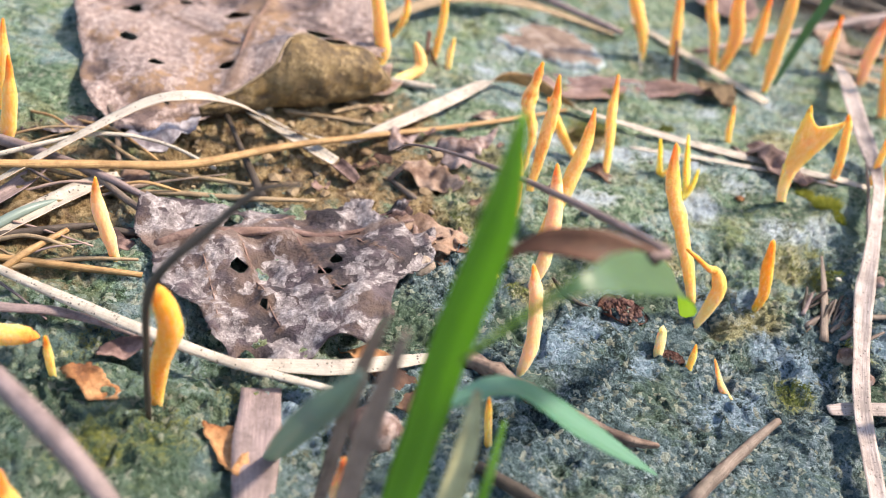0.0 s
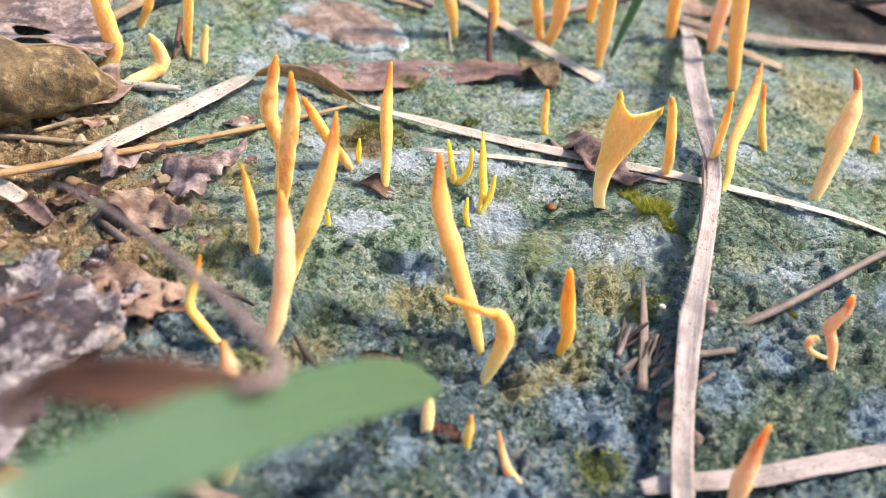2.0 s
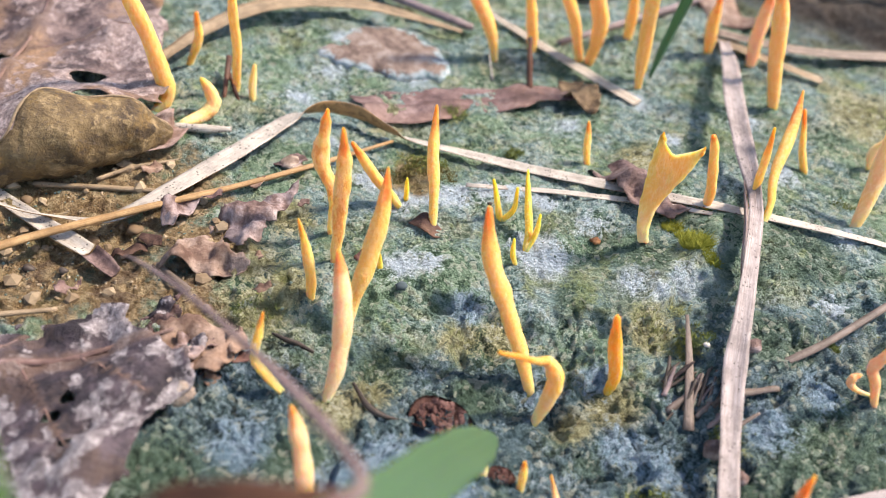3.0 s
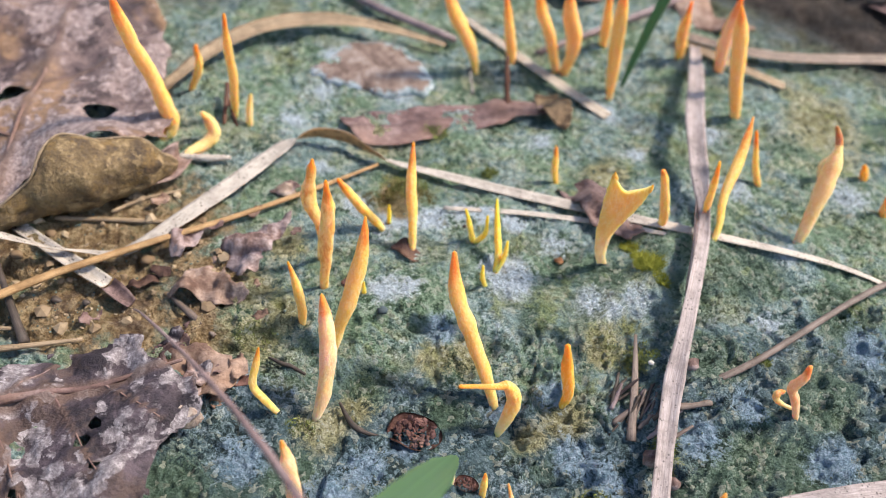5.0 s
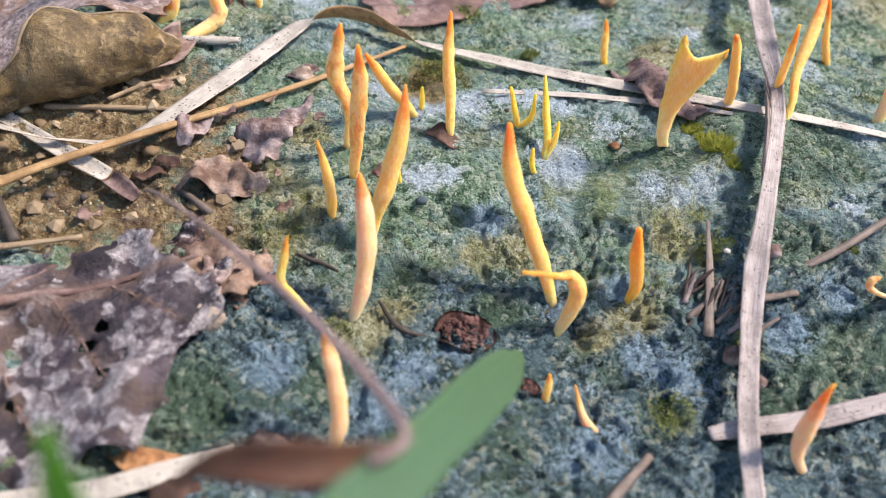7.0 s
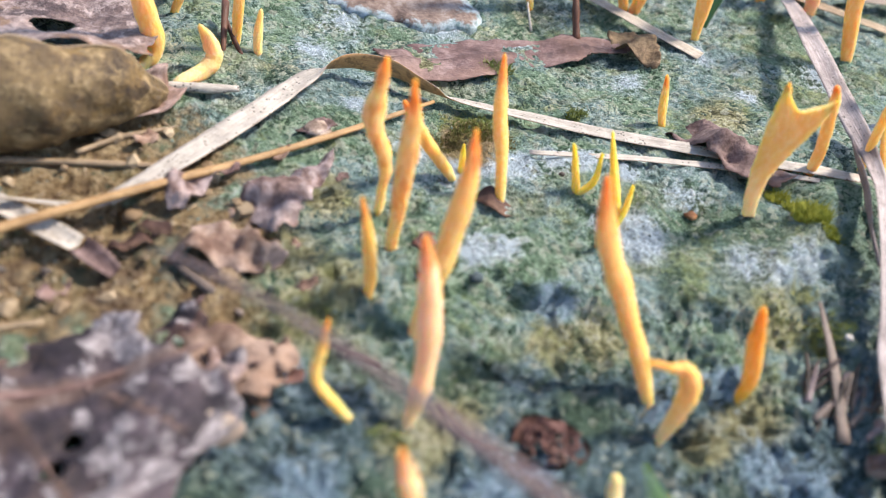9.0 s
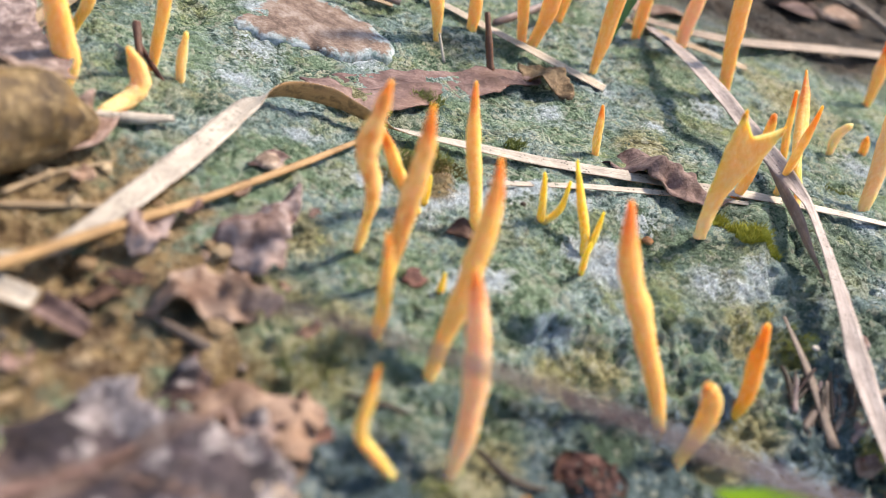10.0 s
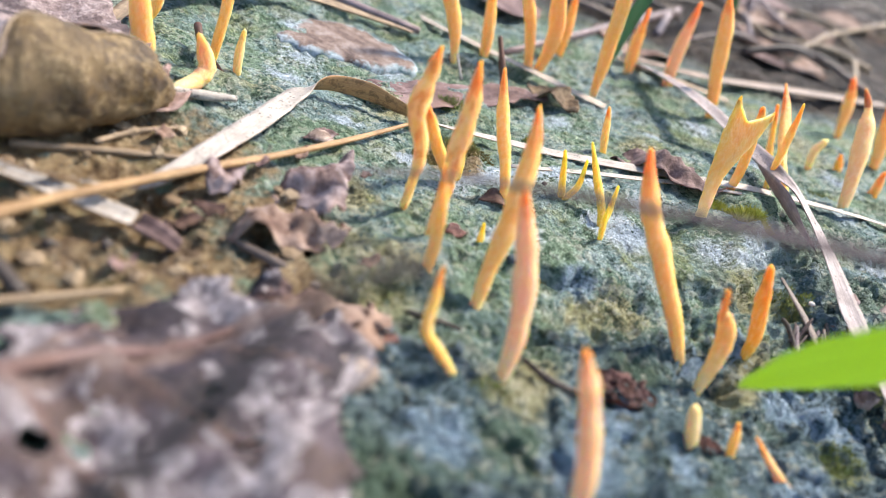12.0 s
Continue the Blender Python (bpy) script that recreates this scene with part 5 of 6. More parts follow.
for k in range(16):
    x, y = tangle_rng.uniform(-132, -104), tangle_rng.uniform(-62, -16)
    a, s, w = tangle_rng.uniform(-0.5, 0.7), tangle_rng.uniform(12, 26), tangle_rng.uniform(0.4, 0.9)
    z = on_ground(x, y) + 1.2
    stick([(x, y, z, w), (x + 0.5 * s * math.cos(a), y + 0.5 * s * math.sin(a), z + tangle_rng.uniform(0.5, 2.4), w), (x + s * math.cos(a), y + s * math.sin(a), z + 0.2, 0.7 * w)], "thin brown straw in a tangle beside the holey leaf", tangle_rng.choice((TWIG, STALK, STRAW_TAN, CHIP, BROWN_BLADE)), "grass_stalk", "dry grass", round_of=6)

# ---- dead leaves ----
GREY_SCRAP = leaf_litter("grey_blue_leaf", (0.48, 0.46, 0.50), (0.30, 0.28, 0.31), (0.12, 0.10, 0.12), 0.5, 0.0)
RUSTY_LEAF = leaf_litter("rusty_leaf", (0.50, 0.27, 0.13), (0.30, 0.125, 0.05), (0.10, 0.042, 0.02), 0.3, 0.0)


def leaf_a_height(x, y):
    u = (x + 70) / 24
    v = (y + 43) / 20
    return on_ground(x, y) + 3.1 + 0.9 * u * u - 0.5 * v * v + 2.6 * float(rough(np.array(x), np.array(y), 9.0, 5, 41))


dead_leaf([(-98, -37), (-92, -49), (-80, -58), (-70.2, -64.7), (-59.7, -61.0), (-51.5, -55.5), (-49.5, -45.2), (-46.1, -36.5), (-51, -28.5), (-60.1, -24.0), (-73, -28), (-84, -32)], leaf_a_height,
          "large mottled lilac-grey dead leaf with bored holes", LEAF_BLEACHED, holes=[(-61.5, -40.2, 1.1), (-62.8, -43.4, 1.35), (-59.1, -46.9, 1.15), (-76.4, -47.0, 1.4), (-81.1, -36.4, 1.6), (-70, -53, 0.9), (-55, -38, 0.8), (-86, -39, 1.0)],
          veins=[((-93, -45), (-50, -27.0), 2.6), ((-80, -39), (-66, -57), 0.7), ((-71, -35), (-58, -49), 0.7), ((-78, -38), (-72, -29), 0.6), ((-64, -32), (-51, -39), 0.6), ((-86, -41), (-76, -58), 0.6)], tooth=2.4, seed=2)


def leaf_b_height(x, y):
    lift = 7.5 * math.exp(-(((x + 78) / 13) ** 2 + ((y - 14) / 9) ** 2))
    return on_ground(x, y) + 3.6 + lift + 2.3 * float(rough(np.array(x), np.array(y), 14.0, 5, 51))


leaf_b = dead_leaf([(-141, 28), (-131, 6), (-117, -15), (-106.5, -17), (-98, -8), (-93, 1), (-88.5, 10.0), (-80, 13.5), (-71, 17.5), (-68, 24), (-74, 38), (-79, 56), (-90, 72), (-118, 78), (-138, 60)], leaf_b_height,
                   "broad brown dead leaf with holes and a rolled edge", LEAF_BLOTCHED, holes=[(-104, 31, 3.0), (-122, 12, 1.8), (-112, 3, 1.5), (-128, 26, 2.4), (-84, 27, 3.0), (-99, 9, 1.6), (-118, 34, 1.6), (-106, -6, 1.2)],
                   veins=[((-96, 2), (-104, 74), 1.5), ((-98, 18), (-128, 30), 0.8), ((-100, 34), (-82, 48), 0.8), ((-101, 46), (-126, 58), 0.8)], tooth=1.4, seed=3, cell=1.1)


def rolled_edge():
    """A sheet wound round a line: the leaf's edge, curled over and open towards the soil."""
    line = smooth_line([(-99.0, -7.0, 2.6, 1.4), (-93.0, -1.5, 4.0, 3.4), (-87.0, 4.8, 6.6, 6.2), (-79.5, 9.0, 7.6, 7.0), (-73.5, 12.0, 6.8, 5.9), (-69.0, 14.6, 5.0, 3.6), (-65.6, 17.4, 3.0, 1.0)], 9)
    tang = np.gradient(line[:, :3], axis=0)
    tang /= np.linalg.norm(tang, axis=1)[:, None]
    side = np.cross(tang, (0, 0, 1.0))
    side /= np.linalg.norm(side, axis=1)[:, None]
    up = np.cross(side, tang)
    bm = bmesh.new()
    bm.verts.layers.float.new("vein")
    outer, inner = [], []

    def crest(k):
        s = k / (len(line) - 1)
        return 62 + 55 * min(1.0, max(0.0, (s - 0.36) / 0.06)) - 38 * max(0.0, s - 0.55) / 0.45 + 3 * float(lumps(k * 1.0, 5.0, 2.4, 52))

    for k in range(len(line)):
        ro, ri = [], []
        for i in range(25):
            w = radians(-80 + (80 + crest(k)) * i / 24)
            r = line[k, 3] * (1.0 + 0.12 * math.sin(k * 0.35) * (i / 24) + 0.10 * float(lumps(k * 0.5, 3.0, 2.0, 59)) * (i / 24) ** 2) + 0.7 * (0.5 - abs(float(rough(np.array(k * 0.8), np.array(i * 0.9), 6.0, 4, 55)))) + 0.4 * float(lumps(k * 1.0, i * 0.5, 9.0, 57)) + 0.22 * float(lumps(k * 1.0, i * 1.0, 2.2, 58))
            d = math.cos(w) * side[k] + math.sin(w) * up[k]
            ro.append(bm.verts.new(line[k, :3] + r * d))
            ri.append(bm.verts.new(line[k, :3] + (r - 0.35) * d))
        outer.append(ro)
        inner.append(ri)
    for k in range(len(line) - 1):
        for i in range(24):
            bm.faces.new((outer[k][i], outer[k][i + 1], outer[k + 1][i + 1], outer[k + 1][i]))
            bm.faces.new((inner[k][i], inner[k + 1][i], inner[k + 1][i + 1], inner[k][i + 1]))
        for i in (0, 24):
            bm.faces.new((outer[k][i], outer[k + 1][i], inner[k + 1][i], inner[k][i]))
    for k in (0, len(line) - 1):
        for i in range(24):
            bm.faces.new((outer[k][i], inner[k][i], inner[k][i + 1], outer[k][i + 1]))
    return bm, [(*row[24].co, 0.3) for row in outer[::3]]


LEAF_B_AT = (-141, 28, on_ground(-141, 28))
roll, rim_line = rolled_edge()
roll_part = part("rolled_edge", roll, LEAF_DOWNY, leaf_b, "downy olive-brown rolled edge", place=LEAF_B_AT)
part("rim", tube(rim_line, 3, 6, 0.3, 0.8, 67), STRAW_TAN, roll_part, "pale crisp rim", place=LEAF_B_AT)
part("torn_tip", ribbon([(-70.0, 12.0, 4.0, 5.0), (-67.0, 16.0, 4.4, 6.5), (-64.8, 20.0, 3.4, 4.5)], (-30, -60, -30), 0.5, 0.3, 7, 10, 1.2, 66), LEAF_PINK, leaf_b, "violet-brown curled tip", place=LEAF_B_AT)


def flat_leaf(lift, seed, amount=0.6, size=7.0):
    return lambda x, y: on_ground(x, y) + lift + amount * float(rough(np.array(x), np.array(y), size, 3, seed))


dead_leaf([(-36.4, 39.2), (-25.9, 43.9), (-12.6, 49.1), (-0.1, 52.3), (10.2, 53.2), (7.6, 49.4), (-4.9, 42.5), (-12.1, 40.5), (-20.1, 33.9), (-30.6, 31.7)], flat_leaf(1.4, 61, 0.9), "long violet-brown dead leaf lying flat on the crust", LEAF_VIOLET,
          veins=[((-34, 36), (8, 51), 0.8)], tooth=1.0, seed=4, cell=0.8)
dead_leaf([(10.4, 24.6), (13.9, 26.4), (20.0, 25.6), (25.0, 20.4), (28.0, 14.0), (26.6, 11.4), (21.4, 11.0), (17.4, 14.0), (14.6, 19.0)], flat_leaf(2.4, 63, 2.8, 6.0), "crumpled dark brown dead leaf under a straw", LEAF_DARKV, tooth=0.7, seed=5, cell=0.6)
dead_leaf([(-20.6, 4.2), (-18.0, 6.2), (-15.0, 4.4), (-13.6, 2.2), (-17.0, 1.5)], lambda x, y: on_ground(x, y) + 1.0 + 1.2 * math.exp(-(((x + 17.5) / 1.6) ** 2)), "small glossy dark curled leaf scrap", LEAF_DARK, tooth=0.3, seed=6, cell=0.4, name="leaf_scrap")
dead_leaf([(-51.4, -1.9), (-48.2, 1.6), (-44.6, 5.2), (-39.8, 9.0), (-41.0, 2.0), (-43.2, -3.4), (-43.8, -6.8), (-46.3, -8.0), (-49.4, -5.8)], flat_leaf(2.2, 65, 2.4, 4.0), "torn grey-brown scrap of leaf on soil", LEAF_PINK, tooth=0.7, seed=7, cell=0.5, name="leaf_scrap")
dead_leaf([(-58.6, -13.2), (-56.0, -7.6), (-53.2, -3.8), (-50.4, -5.2), (-48.2, -9.2), (-45.0, -10.0), (-44.3, -13.2), (-51.0, -13.2)], flat_leaf(2.0, 67, 2.1, 4.0), "crumpled brown scrap of leaf on soil", LEAF_BROWN, tooth=0.7, seed=8, cell=0.5, name="leaf_scrap")
dead_leaf([(-61.6, -0.4), (-58.4, 1.2), (-55.4, 2.6), (-56.4, -1.0), (-57.6, -4.6), (-60.0, -4.6)], flat_leaf(2.2, 69, 1.8, 4.0), "small folded pinkish-brown scrap of leaf", LEAF_PINK, tooth=0.4, seed=9, cell=0.45, name="leaf_scrap")
dead_leaf([(-54.5, -33.5), (-51.5, -31.0), (-47.6, -34.0), (-45.0, -37.6), (-47.0, -39.0), (-50.0, -36.5), (-53.0, -37.0)], flat_leaf(2.6, 71, 2.0, 4.0), "pale tan curled scrap on the leaf's edge", LEAF_TAN, tooth=0.5, seed=10, cell=0.45, name="leaf_scrap")
dead_leaf([(-49.0, -22.0), (-44.0, -24.0), (-42.0, -30.0), (-46.0, -33.0), (-52.0, -30.0), (-56.0, -25.0)], flat_leaf(1.6, 73, 1.4, 4.5), "torn brown scraps of leaf on the crust", LEAF_BROWN, tooth=1.0, seed=11, cell=0.55, name="leaf_scrap")

for outline, lift, mat, label in (
    ([(-128.5, -22.2), (-124.9, -17.2), (-117.4, -13.8), (-115.8, -18.2), (-121.2, -23.3)], 1.6, LEAF_BLEACHED, "bleached white scrap of dead leaf"),
    ([(-108.5, -20.8), (-101.5, -20.0), (-98.0, -13.0), (-98.0, -8.5), (-102.4, -12.2), (-106.6, -17.3)], 2.4, GREY_SCRAP, "boat-shaped grey-blue scrap of dead leaf"),
    ([(-71.8, -76.6), (-68.0, -75.8), (-64.1, -79.0), (-60.4, -82.6), (-64.4, -84.3), (-68.6, -80.4)], 1.2, RUSTY_LEAF, "orange-brown curled scrap of dead leaf"),
    ([(-93.6, -74.4), (-90.6, -71.6), (-87.4, -73.2), (-83.9, -75.5), (-87.5, -77.3), (-90.9, -75.6)], 1.6, RUSTY_LEAF, "folded orange-brown scrap of dead leaf"),
    ([(-91.2, -68.0), (-85.9, -64.2), (-83.5, -66.6), (-89.7, -70.4)], 1.5, LEAF_VIOLET, "dull violet scrap of dead leaf"),
    ([(-49.9, -62.7), (-44.0, -60.0), (-42.3, -66.9), (-46.9, -66.4)], 1.8, LEAF_DARK, "dark brown folded scrap beneath a straw"),
    ([(-57.0, -56.4), (-46.0, -57.2), (-47.3, -61.6), (-52.6, -60.8)], 1.2, RUSTY_LEAF, "brown scrap under the holey leaf"),
    ([(-107.7, -32.0), (-104.4, -26.3), (-99.9, -27.8), (-102.3, -33.3)], 1.2, LEAF_BROWN, "brown scrap of dead leaf among straw"),
    ([(-101.5, -45.5), (-98.0, -40.0), (-94.0, -41.0), (-97.0, -47.0)], 1.0, LEAF_DARKV, "dark scrap of dead leaf among straw"),
):
    dead_leaf(outline, flat_leaf(lift, int(lift * 10 - outline[0][0]), 1.3, 4.0), label, mat, tooth=0.5, seed=int(-outline[0][0]), cell=0.5, name="leaf_scrap")

crumb_rng = random.Random(23)
for x, y in ((-60.5, -8.5), (-43.5, -8.0), (-54.0, 3.4), (-47.6, 8.4), (-63.5, -10.4), (-41.2, -15.0), (-66.0, 8.6), (-57.6, 8.4), (-38.6, 4.4), (-70.2, -19.4), (-52.5, -18.6)):
    r, turn = crumb_rng.uniform(1.3, 2.6), crumb_rng.uniform(0, 3.1)
    loop = []
    for w in (0, 1.1, 2.2, 3.1, 4.3, 5.3):
        p, q = r * crumb_rng.uniform(0.6, 1.25) * math.cos(w), 0.6 * r * crumb_rng.uniform(0.6, 1.25) * math.sin(w)
        loop.append((x + p * math.cos(turn) - q * math.sin(turn), y + p * math.sin(turn) + q * math.cos(turn)))
    dead_leaf(loop, flat_leaf(crumb_rng.uniform(0.9, 1.6), 200 + int(-x), 1.3, 2.4), "small curled crumb of brown leaf on the soil", crumb_rng.choice((LEAF_BROWN, LEAF_PINK, LEAF_VIOLET, LEAF_DARK)), tooth=0.35, seed=70 + int(-x), cell=0.4, name="leaf_scrap")


def bud_at(x, y, size):
    """A dried bud: a thin cup lying open, heaped with crumbling scales."""
    z = on_ground(x, y) + 0.5
    it = thing("dried_bud", (x, y, z), "dried red-brown bud, an open cup of crumbling scales", "bud")
    rng = random.Random(17)
    bm = bmesh.new()
    rows = []
    for k in range(7):
        u = k / 6
        ring = []
        for i in range(30):
            w = 2 * math.pi * i / 30
            out = size * (0.35 + 0.62 * u**0.7) * (1 + 0.10 * float(lumps(i * 0.6, k * 0.4, 2.0, 5)))
            tall = size * (0.30 + 0.16 * math.cos(w - 3.6)) * u**1.6 * (1 + 0.35 * float(lumps(i * 1.0, 3.0, 2.2, 6)))
            ring.append(bm.verts.new((x + out * math.cos(w), y + 0.78 * out * math.sin(w), z - 0.15 * size + tall)))
        rows.append(ring)
    for a, b in zip(rows, rows[1:]):
        for i in range(30):
            bm.faces.new((a[i], a[(i + 1) % 30], b[(i + 1) % 30], b[i]))
    bm.faces.new(list(reversed(rows[0])))
    bmesh.ops.solidify(bm, geom=bm.faces[:], thickness=0.07 * size)
    part("cup", bm, BUD, it, "thin red-brown outer scale", place=(x, y, z))
    for k in range(70):
        a, r = rng.uniform(0, 6.28), size * 0.74 * math.sqrt(rng.random())
        px, py = x + r * math.cos(a), y + 0.78 * r * math.sin(a)
        pz = z + size * (0.04 + 0.22 * math.sqrt(max(0.0, 1 - (r / size) ** 2)) * rng.uniform(0.5, 1.2))
        bm = bmesh.new()
        bmesh.ops.create_icosphere(bm, subdivisions=1, radius=1.0)
        turn = Euler((rng.uniform(-1, 1), rng.uniform(-1, 1), rng.uniform(0, 6))).to_matrix()
        wide, deep, flat = size * rng.uniform(0.10, 0.19), size * rng.uniform(0.06, 0.11), size * rng.uniform(0.03, 0.06)
        for v in bm.verts:
            p = v.co * (1 + 0.5 * noise.noise(v.co * 1.6 + Vector((k, a, r))))
            v.co = turn @ Vector((p.x * wide, p.y * deep, p.z * flat)) + Vector((px, py, pz))
        part("scale", bm, BUD, it, place=(x, y, z), smooth=False)
    return it


bud_at(-11.0, -33.0, 4.6)
bud_at(-1.6, -40.4, 2.0)


def flat_stone():
    edge = ragged([(-46.1, 54.1), (-40.0, 65.8), (-28.3, 68.8), (-19.0, 61.0), (-17.6, 54.1), (-27.7, 50.3), (-39.3, 51.6)], 6, 0.9, 12)
    bm = bmesh.new()
    rim = bm.verts.layers.float.new("rim")
    cx, cy = -31.0, 58.5
    rings = []
    for k, (share, rise) in enumerate(((1.04, -1.5), (1.0, 0.3), (0.94, 0.9), (0.82, 1.15), (0.6, 1.25), (0.35, 1.35), (0.12, 1.35))):
        ring = []
        for x, y in edge:
            px, py = cx + (x - cx) * share, cy + (y - cy) * share
            v = bm.verts.new((px, py, on_ground(px, py) + rise + 0.25 * float(rough(np.array(px), np.array(py), 5.0, 3, 81))))
            v[rim] = max(0.0, (share - 0.62) / 0.42)
            ring.append(v)
        rings.append(ring)
    n = len(edge)
    for a, b in zip(rings, rings[1:]):
        for i in range(n):
            bm.faces.new((a[i], a[(i + 1) % n], b[(i + 1) % n], b[i]))
    bm.faces.new(rings[-1])
    return tagged(part("flat_stone", bm, STONE, place=(cx, cy, 0)), "flat rusty-brown stone rimmed with pale lichen", "stone")


flat_stone()

# ---- live green plants, near the eye ----
LEAF_LINE = [(-3.9, -41.2, 9.1, 0.6), (-4.7, -43.6, 12.0, 2.3), (-6.6, -48.7, 18.4, 4.6), (-10.0, -56.7, 27.5, 5.8), (-14.0, -65.5, 36.3, 5.8), (-18.6, -74.8, 44.8, 5.8), (-23.8, -84.8, 52.6, 5.2), (-27.6, -91.0, 56.6, 2.8), (-31.5, -93.0, 55.0, 1.2), (-38.0, -91.0, 42.0, 1.0)]
BLADE_LINE = [(-43.0, -97.0, 1.0, 3.6), (-40.5, -90.0, 24.0, 4.2), (-39.3, -86.7, 39.6, 4.3), (-37.6, -85.2, 54.2, 3.8), (-37.4, -82.2, 66.0, 0.8)]
TO_EYE = (0.1, -0.85, 0.5)


def live_grass():
    at = (-43.0, -97.0, on_ground(-43, -97))
    it = thing("grass_plant", at, "live green grass with a broad leaf and withered blades", "grass")
    part("stem", ribbon(BLADE_LINE, (12, 4, -6), 0.22, 0.3, 8, 8, 0.1, 91, TO_EYE), GREEN, it, "bright green upright blade", place=at)
    part("leaf", ribbon(LEAF_LINE, (32, 30, 24, 15), 0.08, 0.2, 8, 10, 0.1, 92), GREEN_DULL, it, "broad green leaf arching down", place=at)
    part("leaf", ribbon([(-38.5, -87.0, 30.0, 1.5), (-31.0, -80.0, 27.0, 4.2), (-21.0, -78.0, 20.0, 5.4), (-9.0, -76.0, 12.0, 0.6)], (10,), 0.15, 0.2, 8, 8, 0.1, 93), GREEN_TEAL, it, place=at)
    part("withered_leaf", ribbon([(-36.0, -76.5, 43.0, 0.5), (-34.0, -75.6, 45.0, 1.4), (-31.0, -75.2, 46.4, 3.0), (-26.0, -75.0, 47.0, 4.0), (-21.4, -73.8, 46.0, 3.0), (-18.4, -72.0, 45.2, 0.8)], (5, 0, -8), 0.16, 0.25, 8, 6, 0.3, 94, (0.0, -0.55, 0.83)), RUST, it, "withered brown leaf", place=at)
    part("withered_stem", tube([(-20.5, -74.5, 46.9, 0.5), (-17.9, -71.1, 45.1, 0.54), (-20.9, -65.8, 42.7, 0.56), (-26.4, -59.0, 39.6, 0.5), (-33.3, -51.4, 36.0, 0.42), (-40.7, -43.8, 32.0, 0.34), (-47.6, -37.1, 27.9, 0.25), (-52.9, -31.9, 23.9, 0.18), (-55.6, -29.0, 20.2, 0.12)], 6, 8, 0.15, 1.0, 98), STEM_VIOLET, it, "thin violet-brown withered stem", place=at)
    part("withered_leaf", ribbon([(-52.0, -85.0, 0.5, 1.6), (-49.5, -86.8, 22.0, 1.9), (-47.6, -88.5, 36.0, 1.7), (-45.5, -91.0, 47.0, 0.5)], (10,), 0.3, 0.25, 8, 6, 0.3, 95, TO_EYE), BROWN_BLADE, it, place=at)
    part("withered_leaf", ribbon([(-48.5, -94.5, 0.5, 2.4), (-46.5, -95.0, 26.0, 2.6), (-44.7, -95.3, 40.9, 2.2), (-43.3, -96.0, 50.0, 0.6)], (-15,), 0.3, 0.25, 8, 6, 0.3, 96, TO_EYE), BROWN_BLADE, it, place=at)
    part("pale_leaf", ribbon([(-60.5, -80.0, 0.5, 2.0), (-56.0, -86.0, 15.0, 4.0), (-51.0, -92.5, 31.0, 4.2), (-46.5, -98.4, 46.0, 0.8)], (30,), 0.2, 0.2, 8, 6, 0.2, 97), GREEN_PALE, it, place=at)
    part("sheath", ribbon([(-38.0, -99.0, 8.0, 2.6), (-36.0, -96.5, 24.0, 2.8), (-35.2, -92.0, 31.5, 2.4), (-35.4, -88.6, 35.5, 0.8)], (10,), 0.3, 0.25, 7, 6, 0.2, 89, TO_EYE), SHEATH, it, "pale yellowish dry sheath", place=at)
    part("sprig", ribbon([(-32.9, -97.0, 18.0, 0.9), (-32.3, -94.5, 27.7, 1.0), (-31.9, -89.7, 33.0, 0.5)], (10,), 0.2, 0.2, 7, 4, 0.1, 90, TO_EYE), GREEN, it, place=at)
    return it


live_grass()
stick([(-79.0, -77.5, -0.4, 0.8), (-78.0, -77.8, 15.0, 0.9), (-76.0, -78.1, 28.5, 1.1), (-69.5, -75.0, 37.0, 1.1), (-64.5, -72.6, 42.2, 0.9), (-60.0, -71.0, 43.0, 0.5)], "dark upright dry stem bent over at the top", TWIG_DARK)
stick([(-98, -88, 8, 2.6), (-91.1, -91.8, 24, 2.6), (-71.9, -102.1, 22.0, 2.6), (-60, -108.5, 3.0, 2.4)], "thick pale dry stalk arching over the ground", CHIP)
straw([(26.4, 62.6, -1.1, 1.6), (28.6, 65.0, 8.4, 3.6), (30.4, 65.4, 18.0, 4.4), (32.0, 64.4, 27.0, 4.0), (33.0, 62.0, 36.0, 1.0)], "live deep green grass blade rising behind fungi", GREEN_BACK, name="green_grass", category="grass", rib=False, facing=(-1.0, -0.1, 0.2))
straw([(101, 129, 5, 1.6), (94, 125, 14, 4.2), (87, 121, 24, 4.6), (80, 117, 36, 1.0)], "green grass blade arching over far litter", GREEN_BACK, name="green_grass", category="grass", rib=False, facing=(-0.4, -0.8, 0.4))

# further stems and litter behind
stick([(100.4, 128.1, 6, 1.5), (115.8, 115.5, 3.0, 1.8), (150, 140, 3.5, 2.0), (201.6, 172.5, 4.0, 2.4)], "pale curved dry stem on far litter", STRAW_TAN)
straw([(42, 83, 0.4, 3.0), (63.7, 77.6, 1.5, 3.4), (95, 82, 1.6, 3.6), (133.4, 88.2, 1.2, 3.0)], "brown dry blade lying behind the crust", straw_material("brown_straw", (0.30, 0.23, 0.18), (0.17, 0.12, 0.09), 0.3), curl=0.15)
stick([(6.1, 70.8, -0.6, 1.6), (40, 96, 1.0, 2.0), (83.8, 131.0, 1.0, 2.4)], "long brown dry stem on far litter", CHIP)
dead_leaf([(6, 55.5), (11, 55.8), (14.5, 50), (13.5, 44), (10, 46.5), (7, 50)], flat_leaf(1.8, 77, 1.6, 4.0), "curled tan scrap of dead leaf", LEAF_OLIVE, tooth=0.6, seed=13, cell=0.55, name="leaf_scrap")
